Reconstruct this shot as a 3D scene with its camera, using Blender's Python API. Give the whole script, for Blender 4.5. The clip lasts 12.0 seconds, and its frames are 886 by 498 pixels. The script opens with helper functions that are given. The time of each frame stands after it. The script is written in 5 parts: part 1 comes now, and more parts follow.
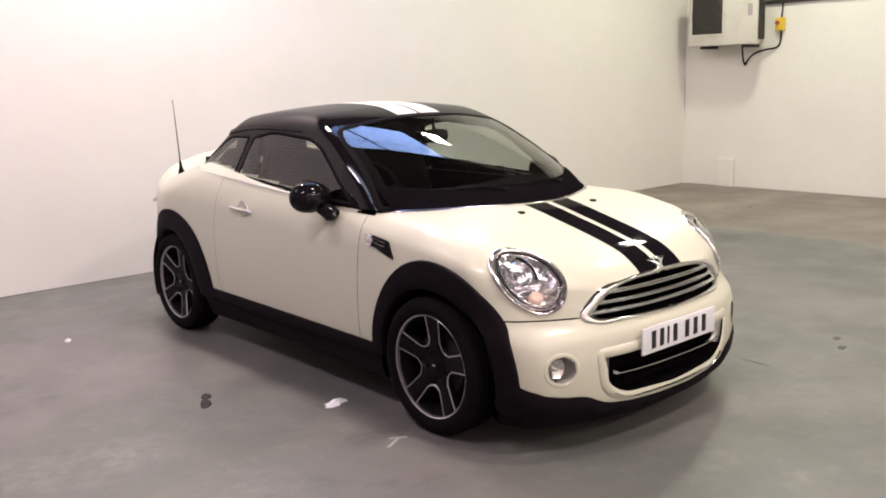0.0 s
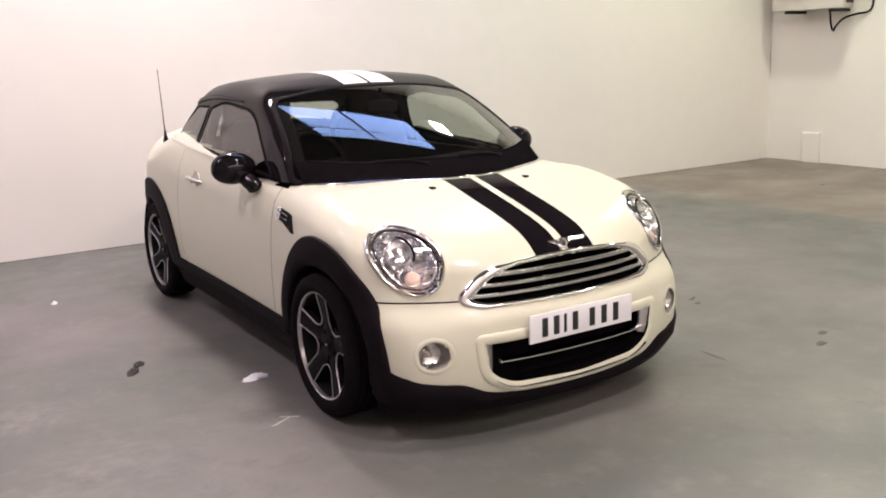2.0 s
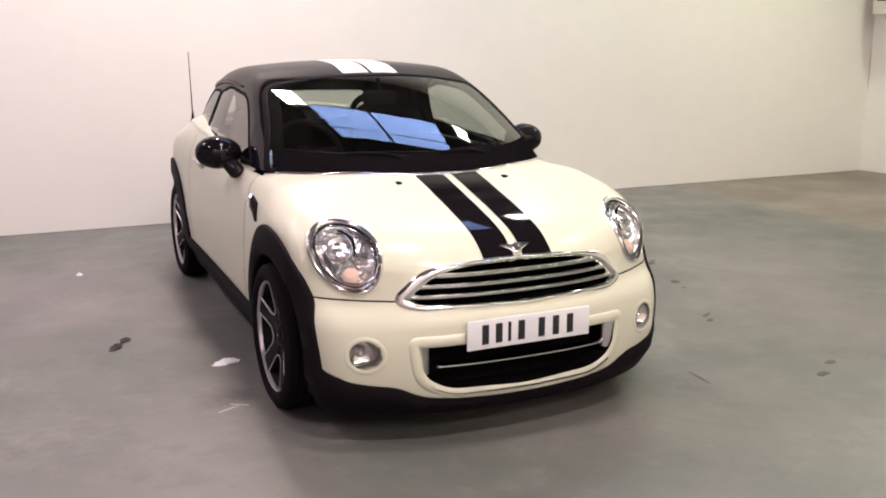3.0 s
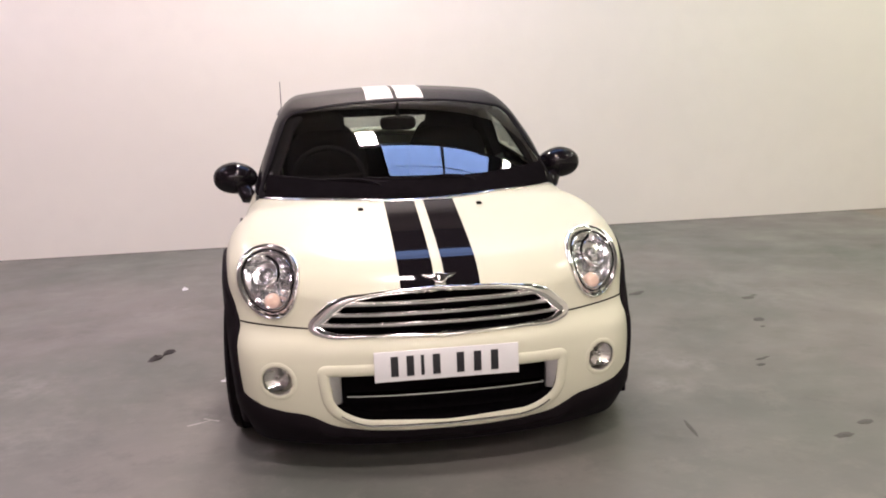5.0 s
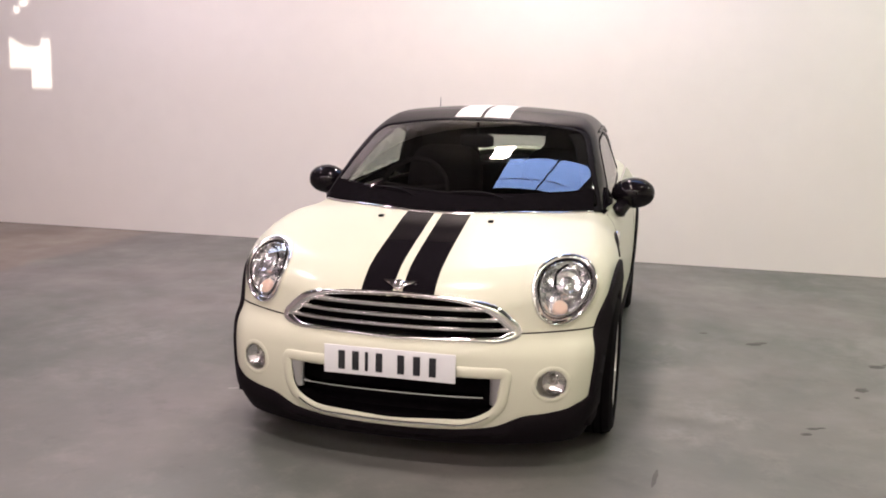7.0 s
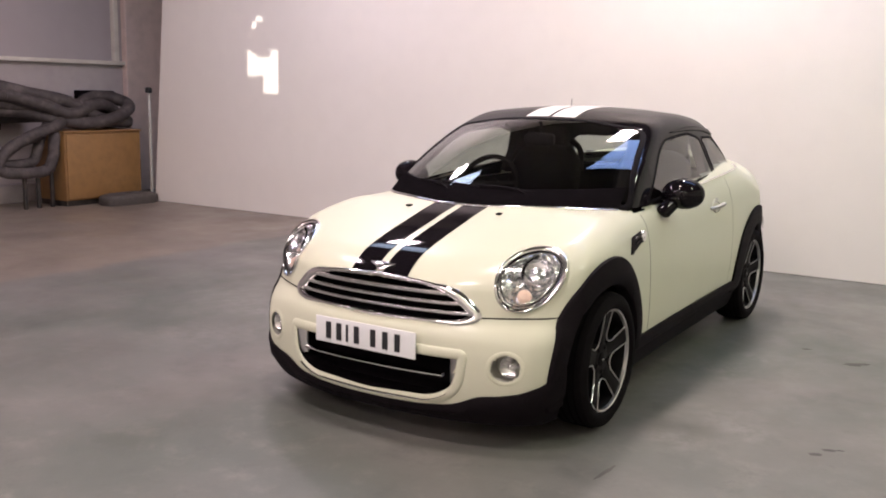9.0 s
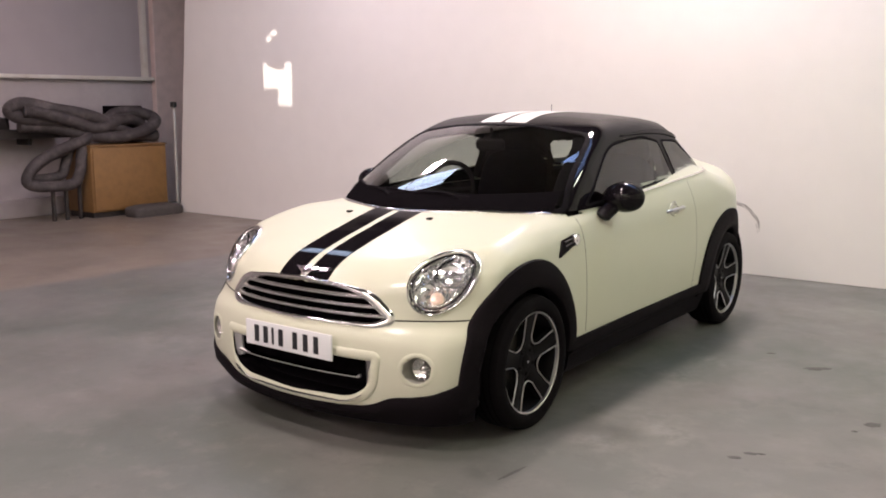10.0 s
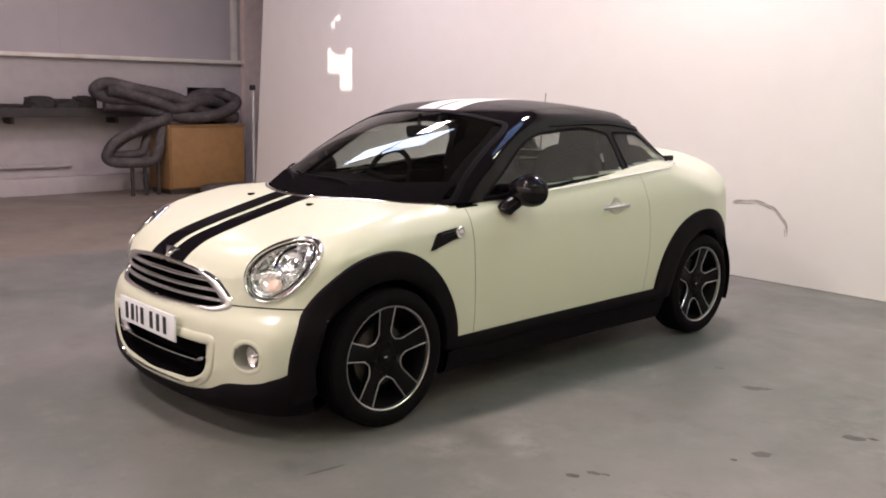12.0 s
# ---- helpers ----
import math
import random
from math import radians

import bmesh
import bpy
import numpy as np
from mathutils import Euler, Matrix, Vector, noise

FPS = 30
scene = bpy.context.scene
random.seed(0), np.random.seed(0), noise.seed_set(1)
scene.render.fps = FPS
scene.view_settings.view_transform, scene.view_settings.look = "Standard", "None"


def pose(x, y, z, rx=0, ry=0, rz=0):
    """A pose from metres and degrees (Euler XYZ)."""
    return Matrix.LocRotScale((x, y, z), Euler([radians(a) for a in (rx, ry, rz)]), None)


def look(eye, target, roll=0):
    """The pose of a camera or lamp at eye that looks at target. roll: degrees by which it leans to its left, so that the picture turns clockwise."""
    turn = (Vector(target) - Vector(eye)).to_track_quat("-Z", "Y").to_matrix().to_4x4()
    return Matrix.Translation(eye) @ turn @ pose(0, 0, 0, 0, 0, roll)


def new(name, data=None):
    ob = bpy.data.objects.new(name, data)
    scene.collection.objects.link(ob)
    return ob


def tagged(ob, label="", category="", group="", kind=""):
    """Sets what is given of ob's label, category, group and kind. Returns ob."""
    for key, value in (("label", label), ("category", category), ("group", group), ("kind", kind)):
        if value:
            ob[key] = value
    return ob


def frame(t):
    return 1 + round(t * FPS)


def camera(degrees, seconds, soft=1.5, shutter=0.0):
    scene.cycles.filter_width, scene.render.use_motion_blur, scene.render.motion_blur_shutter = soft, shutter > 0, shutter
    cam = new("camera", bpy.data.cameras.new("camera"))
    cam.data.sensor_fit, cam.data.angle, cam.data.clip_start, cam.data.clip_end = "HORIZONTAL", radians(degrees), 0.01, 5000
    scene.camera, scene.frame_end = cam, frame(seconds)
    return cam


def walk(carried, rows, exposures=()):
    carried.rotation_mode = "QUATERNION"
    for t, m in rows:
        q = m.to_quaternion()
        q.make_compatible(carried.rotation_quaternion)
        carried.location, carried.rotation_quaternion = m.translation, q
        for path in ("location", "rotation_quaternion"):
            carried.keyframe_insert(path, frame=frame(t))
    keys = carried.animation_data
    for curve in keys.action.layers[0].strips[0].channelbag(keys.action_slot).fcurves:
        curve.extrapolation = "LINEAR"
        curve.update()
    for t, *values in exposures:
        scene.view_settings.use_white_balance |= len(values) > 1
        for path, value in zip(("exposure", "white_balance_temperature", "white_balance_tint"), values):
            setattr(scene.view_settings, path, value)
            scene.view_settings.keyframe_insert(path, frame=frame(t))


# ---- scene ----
cam = camera(51.2, 12.0, soft=1.9)
PATH = [
    (0, (-3.227, -4.103, 1.51), (-1.931, -2.625, 1.141), -1.7),
    (0.5, (-3.059, -4.237, 1.502), (-1.812, -2.72, 1.125), -0.8),
    (1, (-2.865, -4.343, 1.492), (-1.681, -2.775, 1.114), -2.3),
    (1.5, (-2.575, -4.418, 1.485), (-1.434, -2.828, 1.074), -1.9),
    (2, (-2.303, -4.576, 1.469), (-1.261, -2.922, 1.048), -2.0),
    (2.5, (-2.012, -4.738, 1.465), (-1.104, -3.007, 1.038), -0.7),
    (3, (-1.675, -4.785, 1.458), (-0.858, -3.011, 1.025), -0.0),
    (5, (-0.415, -5.055, 1.449), (-0.157, -3.109, 1.069), -2.1),
    (5.5, (-0.047, -5.133, 1.459), (0.021, -3.174, 1.062), -0.4),
    (6, (0.253, -5.135, 1.434), (0.179, -3.174, 1.048), 0.4),
    (6.5, (0.595, -5.12, 1.441), (0.373, -3.164, 1.087), 0.3),
    (7, (0.985, -5.168, 1.447), (0.522, -3.251, 1.111), 1.3),
    (7.5, (1.293, -5.137, 1.418), (0.658, -3.269, 1.091), 0.4),
    (7.7, (1.42, -5.095, 1.418), (0.717, -3.25, 1.096), 1.6),
    (9.3, (2.451, -4.837, 1.437), (1.35, -3.199, 1.113), 0.5),
    (9.5, (2.545, -4.784, 1.439), (1.431, -3.152, 1.127), 0.4),
    (10, (2.84, -4.605, 1.427), (1.656, -3.024, 1.113), 0.0),
    (10.5, (3.079, -4.39, 1.406), (1.828, -2.867, 1.065), 0.0),
    (11, (3.279, -4.103, 1.417), (1.98, -2.624, 1.065), 0.6),
    (11.5, (3.501, -3.874, 1.404), (2.134, -2.453, 1.069), 0.2),
    (12, (3.696, -3.638, 1.417), (2.256, -2.293, 1.078), 1.2),
]
walk(cam, [(t, look(eye, target, roll)) for t, eye, target, roll in PATH], [(0, 0.10), (3, 0.10), (5, 0.0), (7.5, -0.02), (9.5, -0.05), (12, 0.0)])

# ---- world, lights ----
world = bpy.data.worlds.new("sky")
scene.world = world
world.use_nodes = True
wn = world.node_tree.nodes
sky = wn.new("ShaderNodeTexSky")
sky.sky_type, sky.sun_disc = "NISHITA", False
sky.sun_elevation, sky.sun_rotation = radians(42), radians(160)
wn["Background"].inputs["Strength"].default_value = 0.16
world.node_tree.links.new(sky.outputs[0], wn["Background"].inputs["Color"])


def area_lamp(name, x, y, z, sx, sy, watts, color=(1, 0.88, 0.845)):
    data = bpy.data.lights.new(name, "AREA")
    data.shape, data.size, data.size_y, data.energy, data.color = "RECTANGLE", sx, sy, watts, color
    ob = new(name, data)
    ob.location = (x, y, z)
    return ob


# ceiling lamps, unseen: x, y, watts; most are added to balance the light
LAMPS = ((-0.25, 1.98, 132), (3.0, 1.8, 34), (-3.5, 1.8, 62), (5.6, 0.7, 98), (-6.4, 0.6, 22), (-3.4, -1.8, 88), (0.0, -1.85, 75), (3.4, -1.8, 45), (0.0, -4.3, 150), (-4.0, -8.2, 120), (0.0, -8.2, 190), (4.0, -8.2, 85))

sun = new("sun", bpy.data.lights.new("sun", "SUN"))
sun.data.energy, sun.data.angle, sun.data.color = 5.0, radians(0.5), (1, 0.93, 0.84)
sun.rotation_euler = Vector((0.17, 1.197, -1.0)).to_track_quat("-Z", "Y").to_euler()


# ---- materials ----
def material(name, color, rough=0.5, metal=0.0, coat=0.0, trans=0.0, grain=0.0, grain_scale=30.0, wear=None, wear_scale=3.0,
             wear_amount=0.5, bump=0.0, bump_scale=60.0, rough_var=0.0, ior=1.5, emit=None, spec=0.5):
    """A procedural surface: base colour, fine grain, broad stains of a second colour, gloss variation and bump."""
    m = bpy.data.materials.new(name)
    m.use_nodes = True
    n, l = m.node_tree.nodes, m.node_tree.links
    b = n["Principled BSDF"]
    b.inputs["Base Color"].default_value = (*color, 1)
    b.inputs["Roughness"].default_value = rough
    b.inputs["Metallic"].default_value = metal
    b.inputs["Coat Weight"].default_value = coat
    b.inputs["Coat Roughness"].default_value = 0.04
    b.inputs["Transmission Weight"].default_value = trans
    b.inputs["IOR"].default_value = ior
    b.inputs["Specular IOR Level"].default_value = spec
    if emit:
        b.inputs["Emission Color"].default_value = (*emit[0], 1)
        b.inputs["Emission Strength"].default_value = emit[1]
    co = n.new("ShaderNodeTexCoord")

    def noise_tex(scale, detail=4.0):
        t = n.new("ShaderNodeTexNoise")
        t.inputs["Scale"].default_value, t.inputs["Detail"].default_value = scale, detail
        l.new(co.outputs["Object"], t.inputs["Vector"])
        return t.outputs["Fac"]

    def ramp(fac, lo, hi):
        r = n.new("ShaderNodeMapRange")
        r.inputs["From Min"].default_value, r.inputs["From Max"].default_value = lo, hi
        l.new(fac, r.inputs["Value"])
        return r.outputs["Result"]

    def mix(a, c, fac, mode="MIX"):
        x = n.new("ShaderNodeMix")
        x.data_type, x.blend_type = "RGBA", mode
        for sock, v in ((x.inputs["A"], a), (x.inputs["B"], c)):
            if isinstance(v, tuple):
                sock.default_value = (*v, 1)
            else:
                l.new(v, sock)
        if isinstance(fac, float):
            x.inputs["Factor"].default_value = fac
        else:
            l.new(fac, x.inputs["Factor"])
        return x.outputs["Result"]

    out = color
    if wear:
        amount = n.new("ShaderNodeMath")
        amount.operation = "MULTIPLY"
        amount.inputs[1].default_value = wear_amount
        l.new(ramp(noise_tex(wear_scale, 6.0), 0.45, 0.75), amount.inputs[0])
        out = mix(out, wear, amount.outputs[0])
    if grain:
        dark = tuple(c * (1 - grain) for c in color)
        out = mix(out, dark, ramp(noise_tex(grain_scale, 5.0), 0.4, 0.8))
    if not isinstance(out, tuple):
        l.new(out, b.inputs["Base Color"])
    if rough_var:
        r = n.new("ShaderNodeMapRange")
        r.inputs["To Min"].default_value, r.inputs["To Max"].default_value = max(rough - rough_var, 0.02), rough + rough_var
        l.new(noise_tex(wear_scale * 1.7, 5.0), r.inputs["Value"])
        l.new(r.outputs["Result"], b.inputs["Roughness"])
    if bump:
        bp = n.new("ShaderNodeBump")
        bp.inputs["Strength"].default_value, bp.inputs["Distance"].default_value = bump, 0.004
        l.new(noise_tex(bump_scale, 6.0), bp.inputs["Height"])
        l.new(bp.outputs["Normal"], b.inputs["Normal"])
    return m


PAINT = material("cream_paint", (0.565, 0.563, 0.447), 0.45, coat=0.38, grain=0.02, grain_scale=6, rough_var=0.05, bump=0.01, bump_scale=500, spec=0.2)
PAINT.node_tree.nodes["Principled BSDF"].inputs["Coat Roughness"].default_value = 0.19
BLACK_PAINT = material("black_paint", (0.0065, 0.0052, 0.0068), 0.4, coat=0.45, grain=0.2, rough_var=0.05, spec=0.0)
WHITE_FILM = material("white_film", (0.82, 0.80, 0.76), 0.35, coat=0.3, grain=0.03)
TRIM = material("black_plastic", (0.0088, 0.0066, 0.0085), 0.6, grain=0.25, grain_scale=90, wear=(0.011, 0.009, 0.010), wear_scale=7, bump=0.15, bump_scale=400, spec=0.1, ior=1.3)
RUBBER = material("tyre_rubber", (0.0068, 0.0054, 0.0065), 0.75, grain=0.2, wear=(0.010, 0.009, 0.009), wear_scale=9, bump=0.2, bump_scale=200, spec=0.1, ior=1.3)
SEAL = material("window_seal", (0.0072, 0.006, 0.0072), 0.6, grain=0.2, spec=0.08, ior=1.25)
CHROME = material("chrome", (0.90, 0.89, 0.89), 0.07, metal=1.0, rough_var=0.03, wear=(0.8, 0.79, 0.78), wear_scale=12)
SATIN_CHROME = material("satin_chrome", (0.80, 0.79, 0.78), 0.12, metal=1.0, rough_var=0.06, wear=(0.6, 0.59, 0.58), wear_scale=12)
ALLOY = material("machined_alloy", (0.58, 0.57, 0.58), 0.32, metal=1.0, grain=0.1, grain_scale=120)
POCKET = material("silver_plastic", (0.40, 0.385, 0.345), 0.45, metal=0.0, grain=0.1)
DARK_ALLOY = material("dark_wheel_lacquer", (0.006, 0.005, 0.006), 0.5, grain=0.2, spec=0.07)
CAVITY = material("dark_cavity", (0.0062, 0.0052, 0.0062), 0.9, grain=0.3, spec=0.03, ior=1.1)
SHELF_DARK = material("dark_stained_board", (0.035, 0.03, 0.028), 0.7, grain=0.3, wear=(0.06, 0.05, 0.045))
SMEAR = material("dried_oil", (0.066, 0.062, 0.055), 0.6, grain=0.4, grain_scale=50)
REFLECTOR = material("lamp_reflector", (0.86, 0.86, 0.88), 0.2, metal=1.0, grain=0.08, grain_scale=40)
AMBER = material("amber_lens", (0.79, 0.575, 0.46), 0.3, coat=0.5, grain=0.15)


def thin_glass(name, tint, ior=1.5):
    """A thin pane: tinted see-through, with mirror gloss that grows towards grazing."""
    m = bpy.data.materials.new(name)
    m.use_nodes = True
    n, l = m.node_tree.nodes, m.node_tree.links
    n.remove(n["Principled BSDF"])
    clear, gloss, fres, mix = n.new("ShaderNodeBsdfTransparent"), n.new("ShaderNodeBsdfGlossy"), n.new("ShaderNodeLayerWeight"), n.new("ShaderNodeMixShader")
    clear.inputs["Color"].default_value = (*tint, 1)
    gloss.inputs["Roughness"].default_value = 0.015
    power, gain = n.new("ShaderNodeMath"), n.new("ShaderNodeMapRange")
    power.operation = "POWER"
    power.inputs[1].default_value = 4.0
    gain.inputs["To Min"].default_value = 2 * ((ior - 1) / (ior + 1)) ** 2
    fres.inputs["Blend"].default_value = 0.5
    l.new(fres.outputs["Facing"], power.inputs[0])
    l.new(power.outputs[0], gain.inputs["Value"])
    l.new(gain.outputs["Result"], mix.inputs[0])
    l.new(clear.outputs[0], mix.inputs[1])
    l.new(gloss.outputs[0], mix.inputs[2])
    l.new(mix.outputs[0], n["Material Output"].inputs["Surface"])
    return m


LENS = thin_glass("clear_lens", (0.93, 0.93, 0.93), 1.45)
GLASS = thin_glass("car_glass", (0.80, 0.87, 0.82), 1.5)
SIDE_GLASS = thin_glass("tinted_glass", (0.62, 0.65, 0.62), 1.38)
CABIN = material("cabin_fabric", (0.0105, 0.0082, 0.0090), 0.85, grain=0.3, bump=0.2, bump_scale=150, spec=0.06, ior=1.15)
PLATE = material("plate_white", (0.74, 0.74, 0.76), 0.4, grain=0.03)
PLATE_INK = material("plate_ink", (0.012, 0.012, 0.016), 0.5, grain=0.1)
CARD = material("paper", (0.78, 0.78, 0.80), 0.7, grain=0.05)

WALL = material("painted_board", (0.78, 0.745, 0.70), 0.6, grain=0.03, grain_scale=5, wear=(0.70, 0.655, 0.61), wear_scale=0.9, wear_amount=0.35, bump=0.12, bump_scale=45, rough_var=0.12)
PLASTER = material("painted_blockwork", (0.78, 0.75, 0.70), 0.75, grain=0.03, grain_scale=9, wear=(0.64, 0.59, 0.52), wear_scale=0.8, wear_amount=0.4, bump=0.3, bump_scale=30)
GREY_WALL = material("grey_wall", (0.41, 0.37, 0.37), 0.7, grain=0.1, grain_scale=8, wear=(0.36, 0.32, 0.30), wear_scale=1.6, bump=0.2)
TAN = material("tan_brick_paint", (0.68, 0.55, 0.51), 0.75, grain=0.15, grain_scale=7, bump=0.3)
GRIME = material("grime", (0.07, 0.06, 0.055), 0.85, grain=0.4, grain_scale=20)
CEILING = material("ceiling_sheet", (0.07, 0.066, 0.064), 0.8, grain=0.08, grain_scale=4, bump=0.1)
STEEL = material("dark_steel", (0.05, 0.047, 0.046), 0.5, metal=0.6, grain=0.3, wear=(0.14, 0.10, 0.08), wear_scale=6)
WHITE_METAL = material("white_enamel", (0.64, 0.61, 0.55), 0.4, grain=0.05, wear=(0.40, 0.34, 0.27), wear_scale=4, wear_amount=0.7)
YELLOW = material("yellow_plastic", (0.72, 0.50, 0.04), 0.45, grain=0.08)
WOOD = material("tan_board", (0.235, 0.125, 0.042), 0.55, grain=0.2, grain_scale=14, wear=(0.17, 0.09, 0.035), wear_scale=2.5, bump=0.1)
HOSE = material("grey_hose", (0.046, 0.037, 0.037), 0.7, grain=0.45, grain_scale=18, wear=(0.13, 0.11, 0.105), wear_scale=5, wear_amount=0.8)
WINDOW_PANE = material("frosted_pane", (0.36, 0.325, 0.335), 0.35, grain=0.06, grain_scale=3)


def floor_material():
    """Painted concrete bay between two bare, browner aisles, with blotches, tyre dust and pale worn patches."""
    m = material("garage_floor", (0.235, 0.232, 0.222), 0.42)
    n, l = m.node_tree.nodes, m.node_tree.links
    b = n["Principled BSDF"]
    geo = n.new("ShaderNodeTexCoord")
    sep = n.new("ShaderNodeSeparateXYZ")
    l.new(geo.outputs["Object"], sep.inputs[0])

    def tex(scale, detail, rough=0.55):
        t = n.new("ShaderNodeTexNoise")
        t.inputs["Scale"].default_value, t.inputs["Detail"].default_value, t.inputs["Roughness"].default_value = scale, detail, rough
        l.new(geo.outputs["Object"], t.inputs["Vector"])
        return t.outputs["Fac"]

    def rng(v, lo, hi, a=0.0, c=1.0):
        r = n.new("ShaderNodeMapRange")
        for key, val in (("From Min", lo), ("From Max", hi), ("To Min", a), ("To Max", c)):
            r.inputs[key].default_value = val
        l.new(v, r.inputs["Value"])
        return r.outputs["Result"]

    def op(kind, a, c):
        x = n.new("ShaderNodeMath")
        x.operation = kind
        for k, v in enumerate((a, c)):
            if isinstance(v, (int, float)):
                x.inputs[k].default_value = v
            else:
                l.new(v, x.inputs[k])
        return x.outputs[0]

    def mix(a, c, fac):
        x = n.new("ShaderNodeMix")
        x.data_type = "RGBA"
        for sock, v in ((x.inputs["A"], a), (x.inputs["B"], c)):
            if isinstance(v, tuple):
                sock.default_value = (*v, 1)
            else:
                l.new(v, sock)
        l.new(fac, x.inputs["Factor"])
        return x.outputs["Result"]

    paint = mix((0.0972, 0.1044, 0.0918), (0.1512, 0.1395, 0.1305), rng(tex(0.55, 5), 0.38, 0.62))
    paint = mix(paint, (0.1890, 0.1800, 0.1620), rng(tex(2.6, 8, 0.7), 0.56, 0.74, 0, 0.75))
    paint = mix(paint, (0.0540, 0.0540, 0.0513), rng(tex(1.9, 7, 0.7), 0.58, 0.76, 0, 0.7))
    paint = mix(paint, (0.0315, 0.0297, 0.0270), rng(tex(11, 3, 0.5), 0.72, 0.80, 0, 0.5))
    paint = mix(paint, (0.1800, 0.1710, 0.1548), rng(tex(6.5, 9, 0.75), 0.54, 0.70, 0, 0.55))
    paint = mix(paint, (0.0522, 0.0504, 0.0477), rng(tex(4.3, 9, 0.75), 0.57, 0.74, 0, 0.6))
    # dusty pale patches and dark ones, round the wheels and out across the bay
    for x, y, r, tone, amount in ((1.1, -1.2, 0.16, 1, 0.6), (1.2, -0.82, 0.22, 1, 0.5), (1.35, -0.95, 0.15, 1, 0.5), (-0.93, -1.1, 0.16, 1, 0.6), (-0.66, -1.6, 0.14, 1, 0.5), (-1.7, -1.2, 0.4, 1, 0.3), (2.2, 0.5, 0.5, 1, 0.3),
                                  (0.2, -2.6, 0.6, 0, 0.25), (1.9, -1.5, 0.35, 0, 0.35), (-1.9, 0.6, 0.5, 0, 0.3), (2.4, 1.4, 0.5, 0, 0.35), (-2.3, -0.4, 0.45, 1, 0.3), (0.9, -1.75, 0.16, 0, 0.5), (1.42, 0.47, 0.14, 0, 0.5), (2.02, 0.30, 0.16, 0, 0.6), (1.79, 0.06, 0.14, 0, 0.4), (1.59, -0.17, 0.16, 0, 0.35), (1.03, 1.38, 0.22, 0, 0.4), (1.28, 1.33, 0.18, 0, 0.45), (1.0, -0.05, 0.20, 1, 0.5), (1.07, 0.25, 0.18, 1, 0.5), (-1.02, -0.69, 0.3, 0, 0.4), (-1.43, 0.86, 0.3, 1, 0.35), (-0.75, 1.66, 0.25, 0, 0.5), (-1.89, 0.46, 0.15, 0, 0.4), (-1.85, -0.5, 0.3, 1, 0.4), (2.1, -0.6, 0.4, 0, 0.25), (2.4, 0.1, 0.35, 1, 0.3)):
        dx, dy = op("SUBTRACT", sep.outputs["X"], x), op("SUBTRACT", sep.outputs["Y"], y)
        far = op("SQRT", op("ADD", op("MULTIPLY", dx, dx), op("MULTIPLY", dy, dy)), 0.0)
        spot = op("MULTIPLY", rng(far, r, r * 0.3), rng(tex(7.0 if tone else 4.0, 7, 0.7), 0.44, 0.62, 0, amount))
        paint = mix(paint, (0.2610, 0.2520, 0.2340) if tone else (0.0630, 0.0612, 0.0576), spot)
    bare = mix((0.20, 0.165, 0.133), (0.15, 0.125, 0.105), rng(tex(0.8, 6), 0.35, 0.7))
    bare = mix(bare, (0.25, 0.215, 0.18), rng(tex(4.0, 6, 0.6), 0.58, 0.75, 0, 0.6))
    wob = op("MULTIPLY", op("SUBTRACT", tex(1.2, 4), 0.5), 0.35)
    xx = op("ADD", sep.outputs["X"], wob)
    right = rng(xx, 4.50, 4.62)
    left = rng(xx, -3.92, -4.04)
    l.new(mix(paint, bare, op("MAXIMUM", right, left)), b.inputs["Base Color"])
    l.new(rng(tex(1.7, 5), 0.3, 0.7, 0.30, 0.55), b.inputs["Roughness"])
    bp = n.new("ShaderNodeBump")
    bp.inputs["Strength"].default_value, bp.inputs["Distance"].default_value = 0.25, 0.004
    l.new(tex(14, 8, 0.6), bp.inputs["Height"])
    l.new(bp.outputs["Normal"], b.inputs["Normal"])
    return m


FLOOR = floor_material()


# ---- mesh helpers ----
def build(name, mesh, mat, smooth=True, normals=None):
    V, F = mesh
    me = bpy.data.meshes.new(name)
    me.from_pydata([tuple(map(float, v)) for v in V], [], [tuple(map(int, f)) for f in F])
    me.materials.append(mat)
    if smooth:
        me.polygons.foreach_set("use_smooth", [True] * len(me.polygons))
    me.update()
    if normals is not None:
        me.normals_split_custom_set_from_vertices([tuple(map(float, q)) for q in normals])
    elif smooth:
        me.set_sharp_from_angle(angle=radians(38))
    return new(name, me)


def part(name, mesh, mat, parent, label="", smooth=True, normals=None):
    """A mesh of its own under a thing or a part, given in world places."""
    ob = build(name, mesh, mat, smooth, normals)
    ob.parent = parent
    if parent.parent is None:
        ob.matrix_parent_inverse = Matrix.Translation(-parent.location)
    return tagged(ob, label)


def thing(name, label, category, group="", at=(0, 0, 0), kind=""):
    ob = new(name)
    ob.location = at
    return tagged(ob, label, category, group, kind)


def cat(*meshes):
    V, F, k = [], [], 0
    for v, f in meshes:
        V.extend(tuple(p) for p in v)
        F.extend(tuple(i + k for i in q) for q in f)
        k += len(v)
    return V, F


def grid_faces(nu, nv, wrap_u=False, wrap_v=False):
    return [(i * nv + j, (i + 1) % nu * nv + j, (i + 1) % nu * nv + (j + 1) % nv, i * nv + (j + 1) % nv)
            for i in range(nu if wrap_u else nu - 1) for j in range(nv if wrap_v else nv - 1)]


